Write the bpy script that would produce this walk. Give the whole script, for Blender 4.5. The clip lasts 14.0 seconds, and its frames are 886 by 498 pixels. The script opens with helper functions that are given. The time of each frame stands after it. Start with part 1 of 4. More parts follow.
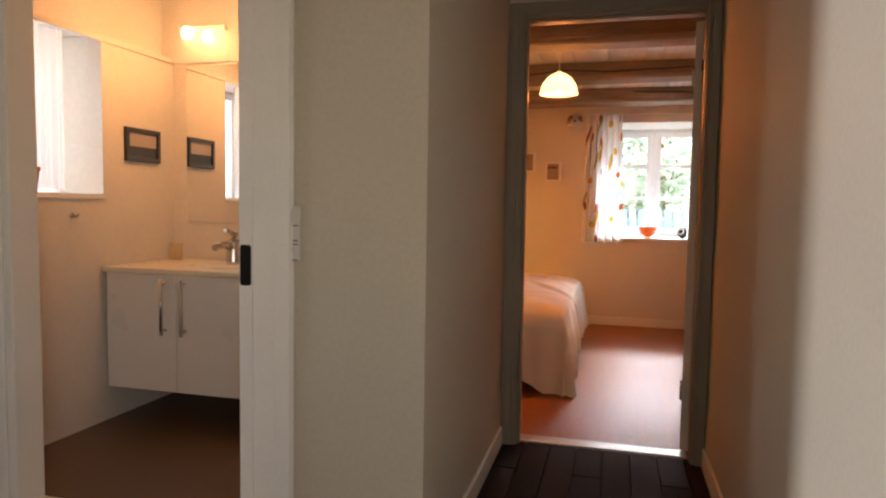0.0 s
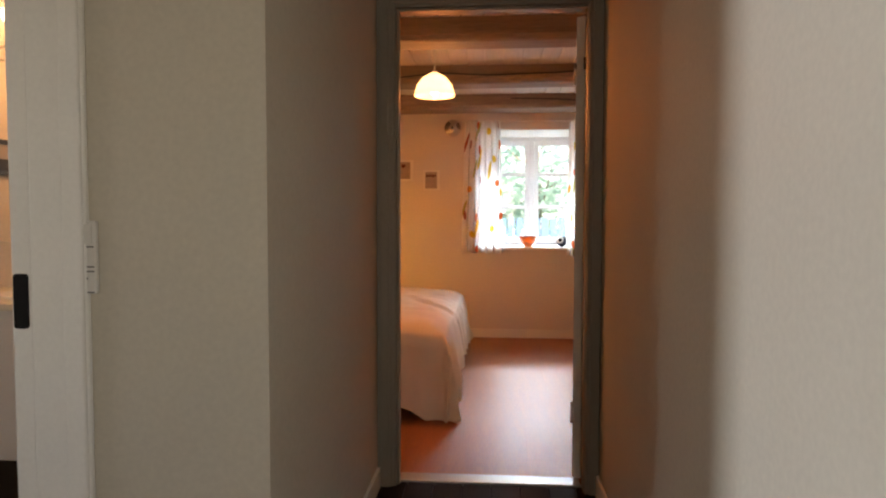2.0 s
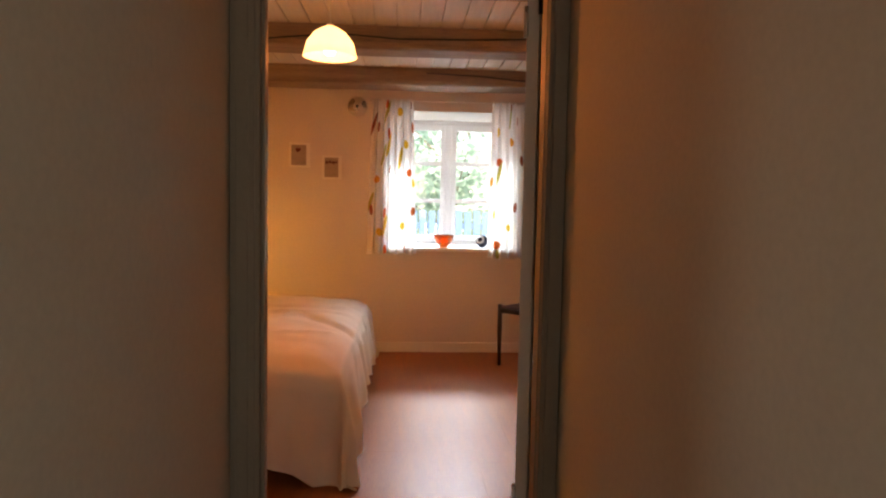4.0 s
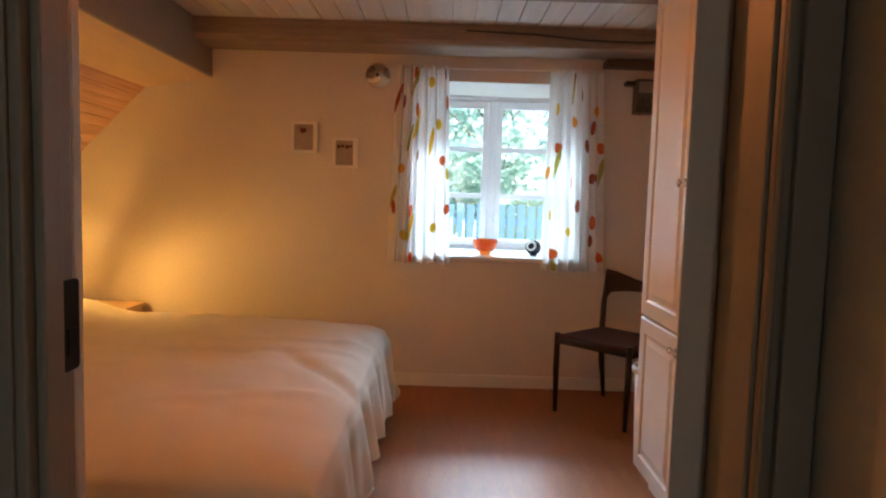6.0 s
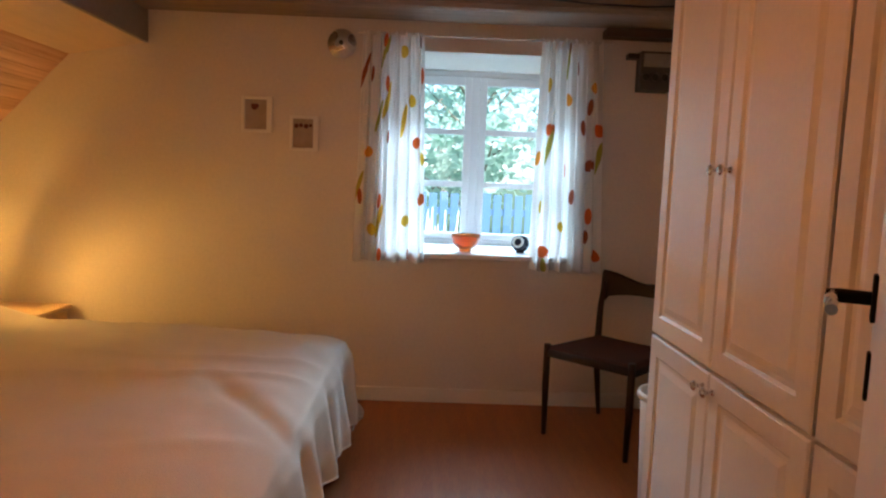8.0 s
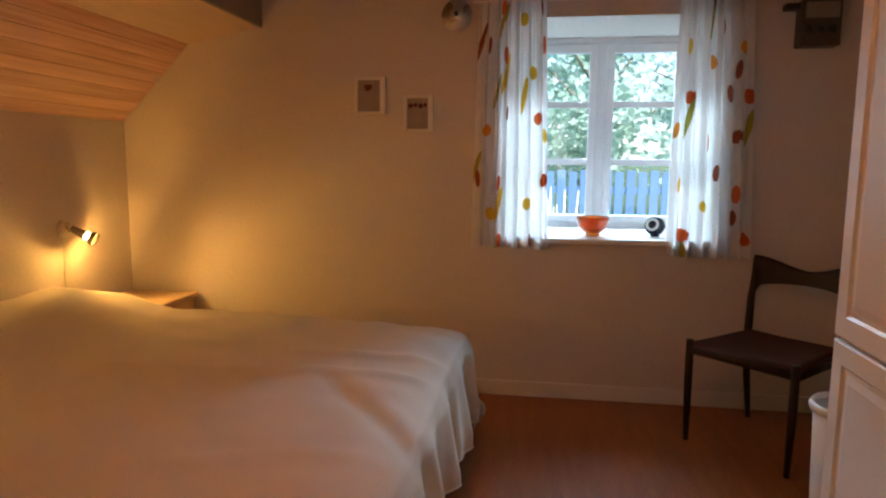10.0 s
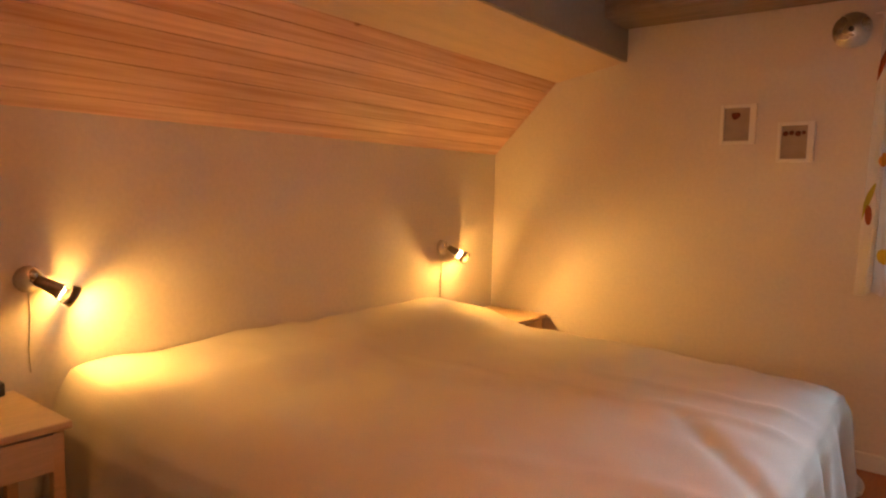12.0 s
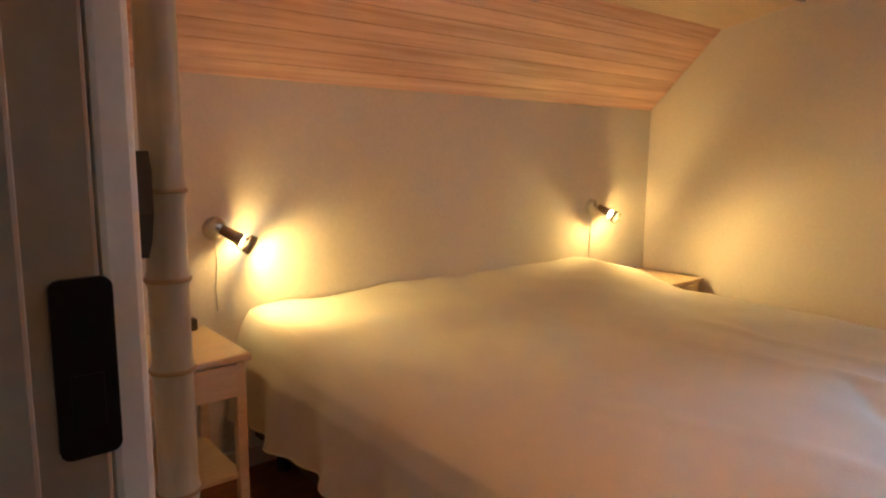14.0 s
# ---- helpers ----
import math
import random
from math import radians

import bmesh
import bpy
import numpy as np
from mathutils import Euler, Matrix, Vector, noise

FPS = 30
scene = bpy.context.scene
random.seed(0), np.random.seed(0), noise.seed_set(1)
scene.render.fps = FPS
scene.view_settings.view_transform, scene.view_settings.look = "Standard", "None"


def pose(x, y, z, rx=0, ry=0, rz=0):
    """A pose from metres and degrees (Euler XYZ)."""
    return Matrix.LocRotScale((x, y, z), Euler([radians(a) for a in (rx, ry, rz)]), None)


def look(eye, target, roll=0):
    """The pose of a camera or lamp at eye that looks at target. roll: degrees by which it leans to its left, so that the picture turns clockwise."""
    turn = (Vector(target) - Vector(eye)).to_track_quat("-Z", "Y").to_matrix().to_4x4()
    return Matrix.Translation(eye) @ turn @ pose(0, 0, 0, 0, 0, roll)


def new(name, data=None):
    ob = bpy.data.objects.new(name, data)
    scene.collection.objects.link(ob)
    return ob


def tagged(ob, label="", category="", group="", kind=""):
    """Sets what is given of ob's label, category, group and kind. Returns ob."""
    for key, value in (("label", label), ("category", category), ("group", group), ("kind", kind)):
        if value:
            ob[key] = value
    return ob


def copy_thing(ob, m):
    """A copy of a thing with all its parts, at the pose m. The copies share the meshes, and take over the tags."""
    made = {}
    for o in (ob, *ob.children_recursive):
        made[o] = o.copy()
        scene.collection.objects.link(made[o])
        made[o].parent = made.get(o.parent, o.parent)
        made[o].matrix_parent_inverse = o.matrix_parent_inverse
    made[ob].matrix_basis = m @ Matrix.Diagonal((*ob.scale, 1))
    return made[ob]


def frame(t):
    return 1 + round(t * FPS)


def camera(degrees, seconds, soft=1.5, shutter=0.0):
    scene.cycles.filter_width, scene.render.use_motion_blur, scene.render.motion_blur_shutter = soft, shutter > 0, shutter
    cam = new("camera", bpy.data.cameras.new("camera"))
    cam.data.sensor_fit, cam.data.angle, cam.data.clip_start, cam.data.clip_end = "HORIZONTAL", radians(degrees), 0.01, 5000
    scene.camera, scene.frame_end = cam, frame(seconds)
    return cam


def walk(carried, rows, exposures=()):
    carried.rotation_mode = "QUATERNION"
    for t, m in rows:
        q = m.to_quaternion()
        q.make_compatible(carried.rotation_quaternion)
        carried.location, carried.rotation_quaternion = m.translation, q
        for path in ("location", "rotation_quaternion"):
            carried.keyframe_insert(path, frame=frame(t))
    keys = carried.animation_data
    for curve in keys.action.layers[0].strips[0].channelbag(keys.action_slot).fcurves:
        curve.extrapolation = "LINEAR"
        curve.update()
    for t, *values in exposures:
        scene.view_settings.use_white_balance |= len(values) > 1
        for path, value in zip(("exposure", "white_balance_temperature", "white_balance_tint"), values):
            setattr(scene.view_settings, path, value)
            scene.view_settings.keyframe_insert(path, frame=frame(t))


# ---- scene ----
cam = camera(68.2, 14.0, 2.2)
EXPOSURES = [(0, 2.38, 7700, 22), (0.5, 2.52, 7300, 19), (1.5, 2.5, 6700, 15), (2.0, 2.3, 7200, 17), (3, 2.25, 8200, 22), (5.5, 1.86, 6300, 9), (7.5, 1.66, 5600, 2), (10, 1.33, 5900, 7), (10.5, 1.58, 5900, 7), (11, 1.92, 5700, 6), (12, 1.96, 5900, 9), (13, 1.88, 5200, 2), (14, 2.15, 4200, -12)]
PATH = [
    (0, (0.426, -3.182, 1.136), (-0.081, -1.252, 1.006), 0.9),
    (0.5, (0.419, -3.17, 1.137), (0.166, -1.189, 1.029), 1.2),
    (1, (0.353, -3.15, 1.128), (0.3, -1.155, 1.028), 0.7),
    (1.5, (0.361, -3.076, 1.122), (0.304, -1.08, 1.001), 0.1),
    (2, (0.407, -2.818, 1.138), (0.252, -0.826, 1.043), 0.1),
    (2.3, (0.387, -2.691, 1.177), (0.2, -0.705, 1.039), 1.5),
    (2.5, (0.368, -2.586, 1.161), (0.213, -0.597, 1.017), 2.2),
    (3, (0.335, -2.4, 1.167), (0.373, -0.403, 1.074), 0.1),
    (3.2, (0.359, -2.318, 1.175), (0.457, -0.323, 1.073), 0.4),
    (5.3, (0.405, -1.19, 1.214), (0.529, 0.801, 1.078), 1.5),
    (5.5, (0.4, -1.066, 1.224), (0.419, 0.929, 1.083), 1.0),
    (6, (0.444, -0.809, 1.238), (0.449, 1.185, 1.078), 1.7),
    (6.5, (0.469, -0.564, 1.228), (0.666, 1.421, 1.08), 1.7),
    (6.8, (0.454, -0.456, 1.258), (0.751, 1.516, 1.103), 0.7),
    (7, (0.451, -0.409, 1.232), (0.801, 1.553, 1.066), 1.5),
    (7.3, (0.503, -0.344, 1.249), (0.822, 1.622, 1.076), 1.4),
    (7.5, (0.53, -0.297, 1.249), (0.759, 1.683, 1.083), 1.5),
    (7.7, (0.526, -0.284, 1.246), (0.652, 1.705, 1.071), 2.1),
    (9.8, (0.474, -0.026, 1.239), (0.289, 1.946, 0.966), 0.6),
    (10, (0.463, -0.026, 1.25), (0.168, 1.934, 0.984), 0.4),
    (10.5, (0.473, -0.035, 1.24), (-0.068, 1.875, 1.0), 0.2),
    (11, (0.435, -0.042, 1.215), (-0.326, 1.798, 1.036), 0.3),
    (11.5, (0.406, -0.07, 1.208), (-0.545, 1.683, 1.054), 1.2),
    (12, (0.407, -0.089, 1.235), (-0.805, 1.491, 1.054), 1.3),
    (12.5, (0.417, -0.083, 1.23), (-0.95, 1.367, 1.057), 1.6),
    (13, (0.422, -0.093, 1.229), (-1.024, 1.275, 1.042), 2.0),
    (13.5, (0.42, -0.104, 1.219), (-1.109, 1.168, 1.006), 1.5),
    (14, (0.427, -0.109, 1.201), (-1.098, 1.152, 0.908), 0.5),
]
walk(cam, [(t, look(eye, target, roll)) for t, eye, target, roll in PATH], EXPOSURES)

# ---- light ----
world = bpy.data.worlds.new("sky")
scene.world = world
world.use_nodes = True
wn = world.node_tree
sky = wn.nodes.new("ShaderNodeTexSky")
sky.sky_type = 'NISHITA'
sky.sun_disc = False
sky.sun_elevation, sky.sun_rotation = radians(48), radians(200)
wn.links.new(sky.outputs[0], wn.nodes["Background"].inputs[0])
wn.nodes["Background"].inputs[1].default_value = 0.15

sun = new("sun", bpy.data.lights.new("sun", 'SUN'))
sun.data.energy, sun.data.angle, sun.data.color = 5.0, radians(0.6), (1, 0.95, 0.86)
sun.matrix_world = look((6, -12, 14), (0, 4, 0))


def area_lamp(name, eye, target, sx, sy, power, colour):
    lamp = new(name, bpy.data.lights.new(name, 'AREA'))
    lamp.data.shape, lamp.data.size, lamp.data.size_y = 'RECTANGLE', sx, sy
    lamp.data.energy, lamp.data.color = power, colour
    lamp.matrix_world = look(eye, target)
    return lamp


def bulb(name, place, power, colour, radius):
    lamp = new(name, bpy.data.lights.new(name, 'POINT'))
    lamp.data.energy, lamp.data.color, lamp.data.shadow_soft_size = power, colour, radius
    lamp.location = place
    return lamp


WARM = (1.0, 0.268, 0.066)
YELLOW = (1.0, 0.45, 0.08)
DAY = (0.66, 0.84, 1.0)
window_light = area_lamp("window_daylight", (1.0, 6.9, 3.38), (0.75, 2.0, 0.4), 3.4, 0.5, 215, DAY)
landing_light = area_lamp("landing_daylight", (-4.40, -2.03, 1.3), (0.8, -2.05, 1.2), 0.18, 1.7, 31, (0.74, 0.87, 1.0))
# two unseen fill lamps, added to brighten the wall beside the bathroom doorway
side_fill = area_lamp("landing_fill", (-4.40, -3.3, 1.5), (-0.3, -1.5, 1.1), 0.9, 1.0, 2.0, (1.0, 0.93, 0.84))
nook_fill = area_lamp("nook_fill_lamp", (0.76, -3.95, 1.45), (-1.0, -3.4, 1.15), 0.7, 1.0, 2.1, (1.0, 0.93, 0.80))
bath_window_light = area_lamp("bathroom_daylight", (-2.50, -0.85, 1.55), (-1.0, -0.95, 1.2), 0.55, 0.7, 1.7, (0.85, 0.93, 1.0))
pendant_bulb = bulb("pendant_bulb", (0.05, 1.10, 1.847), 4.7, WARM, 0.018)


def spot_lamp(name, eye, target, power, degrees):
    lamp = new(name, bpy.data.lights.new(name, 'SPOT'))
    lamp.data.energy, lamp.data.color, lamp.data.shadow_soft_size = power, YELLOW, 0.02
    lamp.data.spot_size, lamp.data.spot_blend = radians(degrees), 1.0
    lamp.matrix_world = look(eye, target)
    return lamp


# ---- materials ----
def material(name, colour, rough=0.6, metal=0.0, vary=0.12, grain=40.0, coarse=3.0, bump=0.1, stretch=(1, 1, 1), coat=0.0, dark=None, island=0.0):
    """A surface with fine grain and broad stains at real size; stretch draws the grain out along an axis."""
    m = bpy.data.materials.new(name)
    m.use_nodes = True
    n, link = m.node_tree.nodes, m.node_tree.links.new
    b = n["Principled BSDF"]
    tc = n.new("ShaderNodeTexCoord")
    mp = n.new("ShaderNodeMapping")
    mp.inputs["Scale"].default_value = stretch
    link(tc.outputs["Object"], mp.inputs[0])
    fine, broad = n.new("ShaderNodeTexNoise"), n.new("ShaderNodeTexNoise")
    for tex, scale, detail in ((fine, grain, 5), (broad, coarse, 3)):
        tex.inputs["Scale"].default_value, tex.inputs["Detail"].default_value = scale, detail
        link(mp.outputs[0], tex.inputs["Vector"])
    mean = n.new("ShaderNodeMath")
    mean.operation = 'ADD'
    link(fine.outputs[0], mean.inputs[0])
    link(broad.outputs[0], mean.inputs[1])
    ramp = n.new("ShaderNodeMapRange")
    ramp.inputs[1].default_value, ramp.inputs[2].default_value = 0.7, 1.3
    link(mean.outputs[0], ramp.inputs[0])
    mix = n.new("ShaderNodeMix")
    mix.data_type = 'RGBA'
    low = dark if dark else tuple(c * (1 - vary) for c in colour)
    mix.inputs["A"].default_value, mix.inputs["B"].default_value = (*low, 1), (*[min(1, c * (1 + vary * 0.5)) for c in colour], 1)
    link(ramp.outputs[0], mix.inputs["Factor"])
    out = mix.outputs["Result"]
    if island:
        info, hsv, value = n.new("ShaderNodeObjectInfo"), n.new("ShaderNodeHueSaturation"), n.new("ShaderNodeMapRange")
        geo, add = n.new("ShaderNodeNewGeometry"), n.new("ShaderNodeMath")
        add.operation = 'ADD'
        link(info.outputs["Random"], add.inputs[0])
        link(geo.outputs["Random Per Island"], add.inputs[1])
        value.inputs[2].default_value = 2.0
        value.inputs[3].default_value, value.inputs[4].default_value = 1 - island, 1 + island
        link(add.outputs[0], value.inputs[0])
        link(value.outputs[0], hsv.inputs["Value"])
        link(out, hsv.inputs["Color"])
        out = hsv.outputs[0]
    link(out, b.inputs["Base Color"])
    b.inputs["Metallic"].default_value = metal
    b.inputs["Coat Weight"].default_value = coat
    rr = n.new("ShaderNodeMapRange")
    rr.inputs[3].default_value, rr.inputs[4].default_value = max(0.03, rough - 0.08), min(1, rough + 0.08)
    link(broad.outputs[0], rr.inputs[0])
    link(rr.outputs[0], b.inputs["Roughness"])
    if bump:
        bp = n.new("ShaderNodeBump")
        bp.inputs["Strength"].default_value, bp.inputs["Distance"].default_value = bump, 0.004
        link(fine.outputs[0], bp.inputs["Height"])
        link(bp.outputs[0], b.inputs["Normal"])
    return m


def glowing(name, colour, strength):
    m = bpy.data.materials.new(name)
    m.use_nodes = True
    b = m.node_tree.nodes["Principled BSDF"]
    b.inputs["Base Color"].default_value = (0.8, 0.78, 0.72, 1)
    b.inputs["Emission Color"].default_value, b.inputs["Emission Strength"].default_value = (*colour, 1), strength
    return m


def see_through(name, colour, share):
    """Thin cloth: part of the light goes through it."""
    m = material(name, colour, 0.85, 0, 0.05, 300, 6, 0.08)
    n, link = m.node_tree.nodes, m.node_tree.links.new
    b, out = n["Principled BSDF"], n["Material Output"]
    tr, mx = n.new("ShaderNodeBsdfTranslucent"), n.new("ShaderNodeMixShader")
    tr.inputs[0].default_value = (*colour, 1)
    mx.inputs[0].default_value = share
    link(b.outputs[0], mx.inputs[1])
    link(tr.outputs[0], mx.inputs[2])
    link(mx.outputs[0], out.inputs[0])
    return m


def glassy(name, colour=(1, 1, 1), rough=0.0):
    m = bpy.data.materials.new(name)
    m.use_nodes = True
    b = m.node_tree.nodes["Principled BSDF"]
    b.inputs["Base Color"].default_value = (*colour, 1)
    b.inputs["Transmission Weight"].default_value, b.inputs["Roughness"].default_value, b.inputs["IOR"].default_value = 1.0, rough, 1.45
    return m


OFFWHITE_PLASTIC = material("offwhite_plastic", (0.62, 0.60, 0.55), 0.4, 0, 0.05, 60, 5, 0.02)
PLASTER = material("white_plaster", (0.68, 0.635, 0.575), 0.85, 0, 0.07, 55, 1.4, 0.12)
# white hall paint, darkened so the walls bounce less light down the hall
HALL_PAINT_DIMMED = material("dimmed_hall_paint", (0.54, 0.49, 0.40), 0.75, 0, 0.08, 70, 1.2, 0.05)
TRIM = material("white_trim_paint", (0.76, 0.74, 0.69), 0.42, 0, 0.05, 90, 3, 0.06)
# white trim paint darkened: the doorway's shade is put into its colour
TRIM_SHADED = material("shaded_trim_paint", (0.30, 0.265, 0.21), 0.5, 0, 0.07, 80, 3, 0.03)
CEIL_BOARD = material("white_glazed_boards", (0.66, 0.61, 0.55), 0.55, 0, 0.12, 30, 4, 0.15, (9, 0.7, 9), island=0.06)
BEAM = material("beam_wood", (0.30, 0.23, 0.175), 0.7, 0, 0.3, 26, 3, 0.5, (0.6, 9, 9))
# dark grey: shade on the ceiling boxing, plain colour on the fuse box cover
BOX_SHADE_GREY = material("boxing_shade_grey", (0.28, 0.265, 0.245), 0.7, 0, 0.1, 40, 3, 0.2)
PINE = material("varnished_pine", (0.70, 0.50, 0.37), 0.45, 0, 0.3, 6, 1.6, 0.12, (8, 0.30, 8), dark=(0.50, 0.27, 0.165), island=0.14)
def add_knots(m, spacing, colour):
    """Scattered round knots on a boarded surface."""
    n, link = m.node_tree.nodes, m.node_tree.links.new
    b = n["Principled BSDF"]
    tc, vor, ramp, mix = n.new("ShaderNodeTexCoord"), n.new("ShaderNodeTexVoronoi"), n.new("ShaderNodeMapRange"), n.new("ShaderNodeMix")
    vor.inputs["Scale"].default_value = 1 / spacing
    link(tc.outputs["Object"], vor.inputs["Vector"])
    ramp.inputs[1].default_value, ramp.inputs[2].default_value = .012 / spacing, .024 / spacing
    ramp.inputs[3].default_value, ramp.inputs[4].default_value = .8, 0
    link(vor.outputs["Distance"], ramp.inputs[0])
    mix.data_type = 'RGBA'
    old = b.inputs["Base Color"].links[0].from_socket
    link(old, mix.inputs["A"])
    mix.inputs["B"].default_value = (*colour, 1)
    link(ramp.outputs[0], mix.inputs["Factor"])
    link(mix.outputs["Result"], b.inputs["Base Color"])


add_knots(PINE, .30, (.24, .10, .05))
PINE_SOFFIT = material("pale_soffit_board", (0.66, 0.52, 0.36), 0.6, 0, 0.1, 30, 3, 0.1, (8, 0.6, 8))
LAMINATE = material("laminate_floor", (0.34, 0.125, 0.040), 0.46, 0, 0.2, 22, 3, 0.0, (9, 0.7, 9), dark=(0.26, 0.092, 0.030), island=0.03)
LAMINATE.node_tree.nodes["Principled BSDF"].inputs["Specular IOR Level"].default_value = 0.18
LAMINATE.node_tree.nodes["Principled BSDF"].inputs["Coat Weight"].default_value = 0.10
LAMINATE.node_tree.nodes["Principled BSDF"].inputs["Coat Roughness"].default_value = 0.13
DARK_BOARD = material("dark_stained_boards", (0.018, 0.010, 0.006), 0.75, 0, 0.35, 26, 4, 0.35, (10, 0.6, 10), island=0.2)
DARK_BOARD.node_tree.nodes["Principled BSDF"].inputs["Specular IOR Level"].default_value = 0.08
VINYL = material("bathroom_floor", (0.11, 0.065, 0.038), 0.4, 0, 0.15, 30, 3, 0.1)
METAL_STRIP = material("threshold_metal", (0.40, 0.38, 0.35), 0.35, 0.8, 0.08, 60, 6, 0.05)
BLACK_METAL = material("black_plate", (0.006, 0.005, 0.005), 0.6, 0.0, 0.2, 60, 6, 0.05)
BLACK_METAL.node_tree.nodes["Principled BSDF"].inputs["Specular IOR Level"].default_value = 0.15
STEEL = material("brushed_steel", (0.62, 0.60, 0.57), 0.28, 1.0, 0.12, 120, 8, 0.06)
DARK_STEEL = material("dark_brushed_metal", (0.26, 0.225, 0.19), 0.35, 0.8, 0.15, 100, 8, 0.05)
CHROME = material("chrome", (0.75, 0.74, 0.72), 0.12, 1.0, 0.05, 60, 8, 0.0)
FOIL = material("white_cabinet_front", (0.77, 0.73, 0.67), 0.38, 0, 0.04, 60, 3, 0.04)
CABINET = material("white_bathroom_front", (0.78, 0.77, 0.74), 0.3, 0, 0.03, 60, 3, 0.02)
COUNTER = material("pale_counter", (0.74, 0.68, 0.55), 0.3, 0, 0.08, 60, 5, 0.02)
TEAK = material("dark_teak", (0.024, 0.010, 0.006), 0.42, 0, 0.3, 30, 5, 0.12, (8, 8, 0.8))
TEAK.node_tree.nodes["Principled BSDF"].inputs["Specular IOR Level"].default_value = 0.25
SEAT_WEAVE = material("brown_woven_seat", (0.065, 0.016, 0.007), 1.0, 0, 0.35, 160, 8, 0.5)
COVER = material("cream_bedspread", (0.71, 0.68, 0.59), 0.92, 0, 0.06, 220, 3, 0.35)
MATTRESS = material("dark_bed_base", (0.06, 0.05, 0.045), 0.8, 0, 0.2, 80, 4, 0.2)
BIRCH = material("pale_birch", (0.62, 0.47, 0.28), 0.45, 0, 0.14, 26, 4, 0.08, (8, 0.8, 8))
DARK_PLASTIC = material("dark_plastic", (0.03, 0.028, 0.027), 0.4, 0, 0.15, 60, 5, 0.04)
WHITE_PLASTIC = material("white_plastic", (0.74, 0.74, 0.72), 0.35, 0, 0.05, 60, 5, 0.02)
BAMBOO = material("pale_bamboo", (0.36, 0.33, 0.235), 0.38, 0, 0.16, 22, 5, 0.08, (6, 6, 0.8))
BAMBOO_NODE = material("bamboo_node", (0.26, 0.19, 0.10), 0.6, 0, 0.2, 40, 8, 0.2)
CURTAIN = see_through("white_curtain_cloth", (0.84, 0.83, 0.80), 0.45)
SHEER = see_through("sheer_white_cloth", (0.86, 0.87, 0.88), 0.6)
PRINTS = {"orange": see_through("orange_print", (0.86, 0.38, 0.04), 0.35), "red": see_through("red_print", (0.72, 0.15, 0.03), 0.35),
          "yellow": see_through("yellow_print", (0.80, 0.55, 0.04), 0.3), "green": see_through("olive_print", (0.45, 0.42, 0.06), 0.3),
          "brown": see_through("brown_print", (0.36, 0.09, 0.035), 0.3)}
SASH = material("window_paint", (0.80, 0.80, 0.80), 0.35, 0, 0.04, 60, 4, 0.03)
GLASS = glassy("clear_glass")
ORANGE_GLASS = material("orange_glass", (0.85, 0.22, 0.02), 0.12, 0, 0.1, 20, 4, 0.0)
ORANGE_GLASS.node_tree.nodes["Principled BSDF"].inputs["Transmission Weight"].default_value = 0.7
NAVY = material("navy_plastic", (0.02, 0.025, 0.045), 0.25, 0, 0.2, 40, 5, 0.02)
SHADE = see_through("opal_shade", (0.86, 0.80, 0.68), 0.75)
SHADE.node_tree.nodes["Principled BSDF"].inputs["Emission Color"].default_value = (1, 0.62, 0.26, 1)
SHADE.node_tree.nodes["Principled BSDF"].inputs["Emission Strength"].default_value = 1.2
PAPER = material("picture_paper", (0.36, 0.30, 0.25), 0.8, 0, 0.15, 20, 6, 0.05)
MOTIF = material("dark_red_motif", (0.13, 0.03, 0.02), 0.8, 0, 0.2, 40, 6, 0.05)
BLACK_FRAME = material("black_frame", (0.015, 0.014, 0.013), 0.4, 0, 0.2, 50, 6, 0.05)
PHOTO_SKY = material("pale_print", (0.45, 0.38, 0.34), 0.5, 0, 0.25, 6, 4, 0.0)
PHOTO_LAND = material("grey_print", (0.035, 0.03, 0.03), 0.5, 0, 0.4, 14, 6, 0.0)
MIRROR = material("mirror", (0.92, 0.92, 0.92), 0.0, 1.0, 0.0, 10, 4, 0.0)
MIRROR.node_tree.nodes["Principled BSDF"].inputs["Roughness"].default_value = 0.0
for link_ in list(MIRROR.node_tree.links):
    if link_.to_socket.name == "Roughness":
        MIRROR.node_tree.links.remove(link_)
MIRROR.node_tree.nodes["Principled BSDF"].inputs["Roughness"].default_value = 0.01
METER_GREY = material("meter_grey", (0.07, 0.065, 0.06), 0.5, 0, 0.12, 40, 5, 0.05)
BROWN_WOOD = material("brown_wood", (0.10, 0.06, 0.04), 0.6, 0, 0.25, 26, 4, 0.2, (0.6, 9, 9))
GRASS = material("grass", (0.07, 0.11, 0.03), 0.9, 0, 0.4, 30, 2, 0.4)
# leaf colours far paler than foliage: daylight glare is put into them
LEAF_GLARE = see_through("leaves", (0.50, 0.64, 0.56), 0.6)
LEAF_BLUE_GLARE = see_through("glare_blue_green_leaves", (0.46, 0.64, 0.61), 0.6)
BARK = material("bark", (0.26, 0.23, 0.19), 0.9, 0, 0.3, 20, 4, 0.6)
FENCE = material("blue_grey_fence_paint", (0.065, 0.13, 0.235), 0.7, 0, 0.15, 26, 3, 0.2, (8, 8, 0.8), island=0.12)
PALE_PLUME = material("pale_plumes", (0.75, 0.72, 0.64), 0.9, 0, 0.1, 40, 4, 0.1)
TERRACOTTA = material("terracotta", (0.42, 0.16, 0.07), 0.8, 0, 0.15, 40, 4, 0.15)
BULB_GLOW = glowing("bulb_glow", (1.0, 0.72, 0.34), 2.2)
HEAD_GLOW = glowing("lamp_mouth_glow", (1.0, 0.70, 0.32), 12)


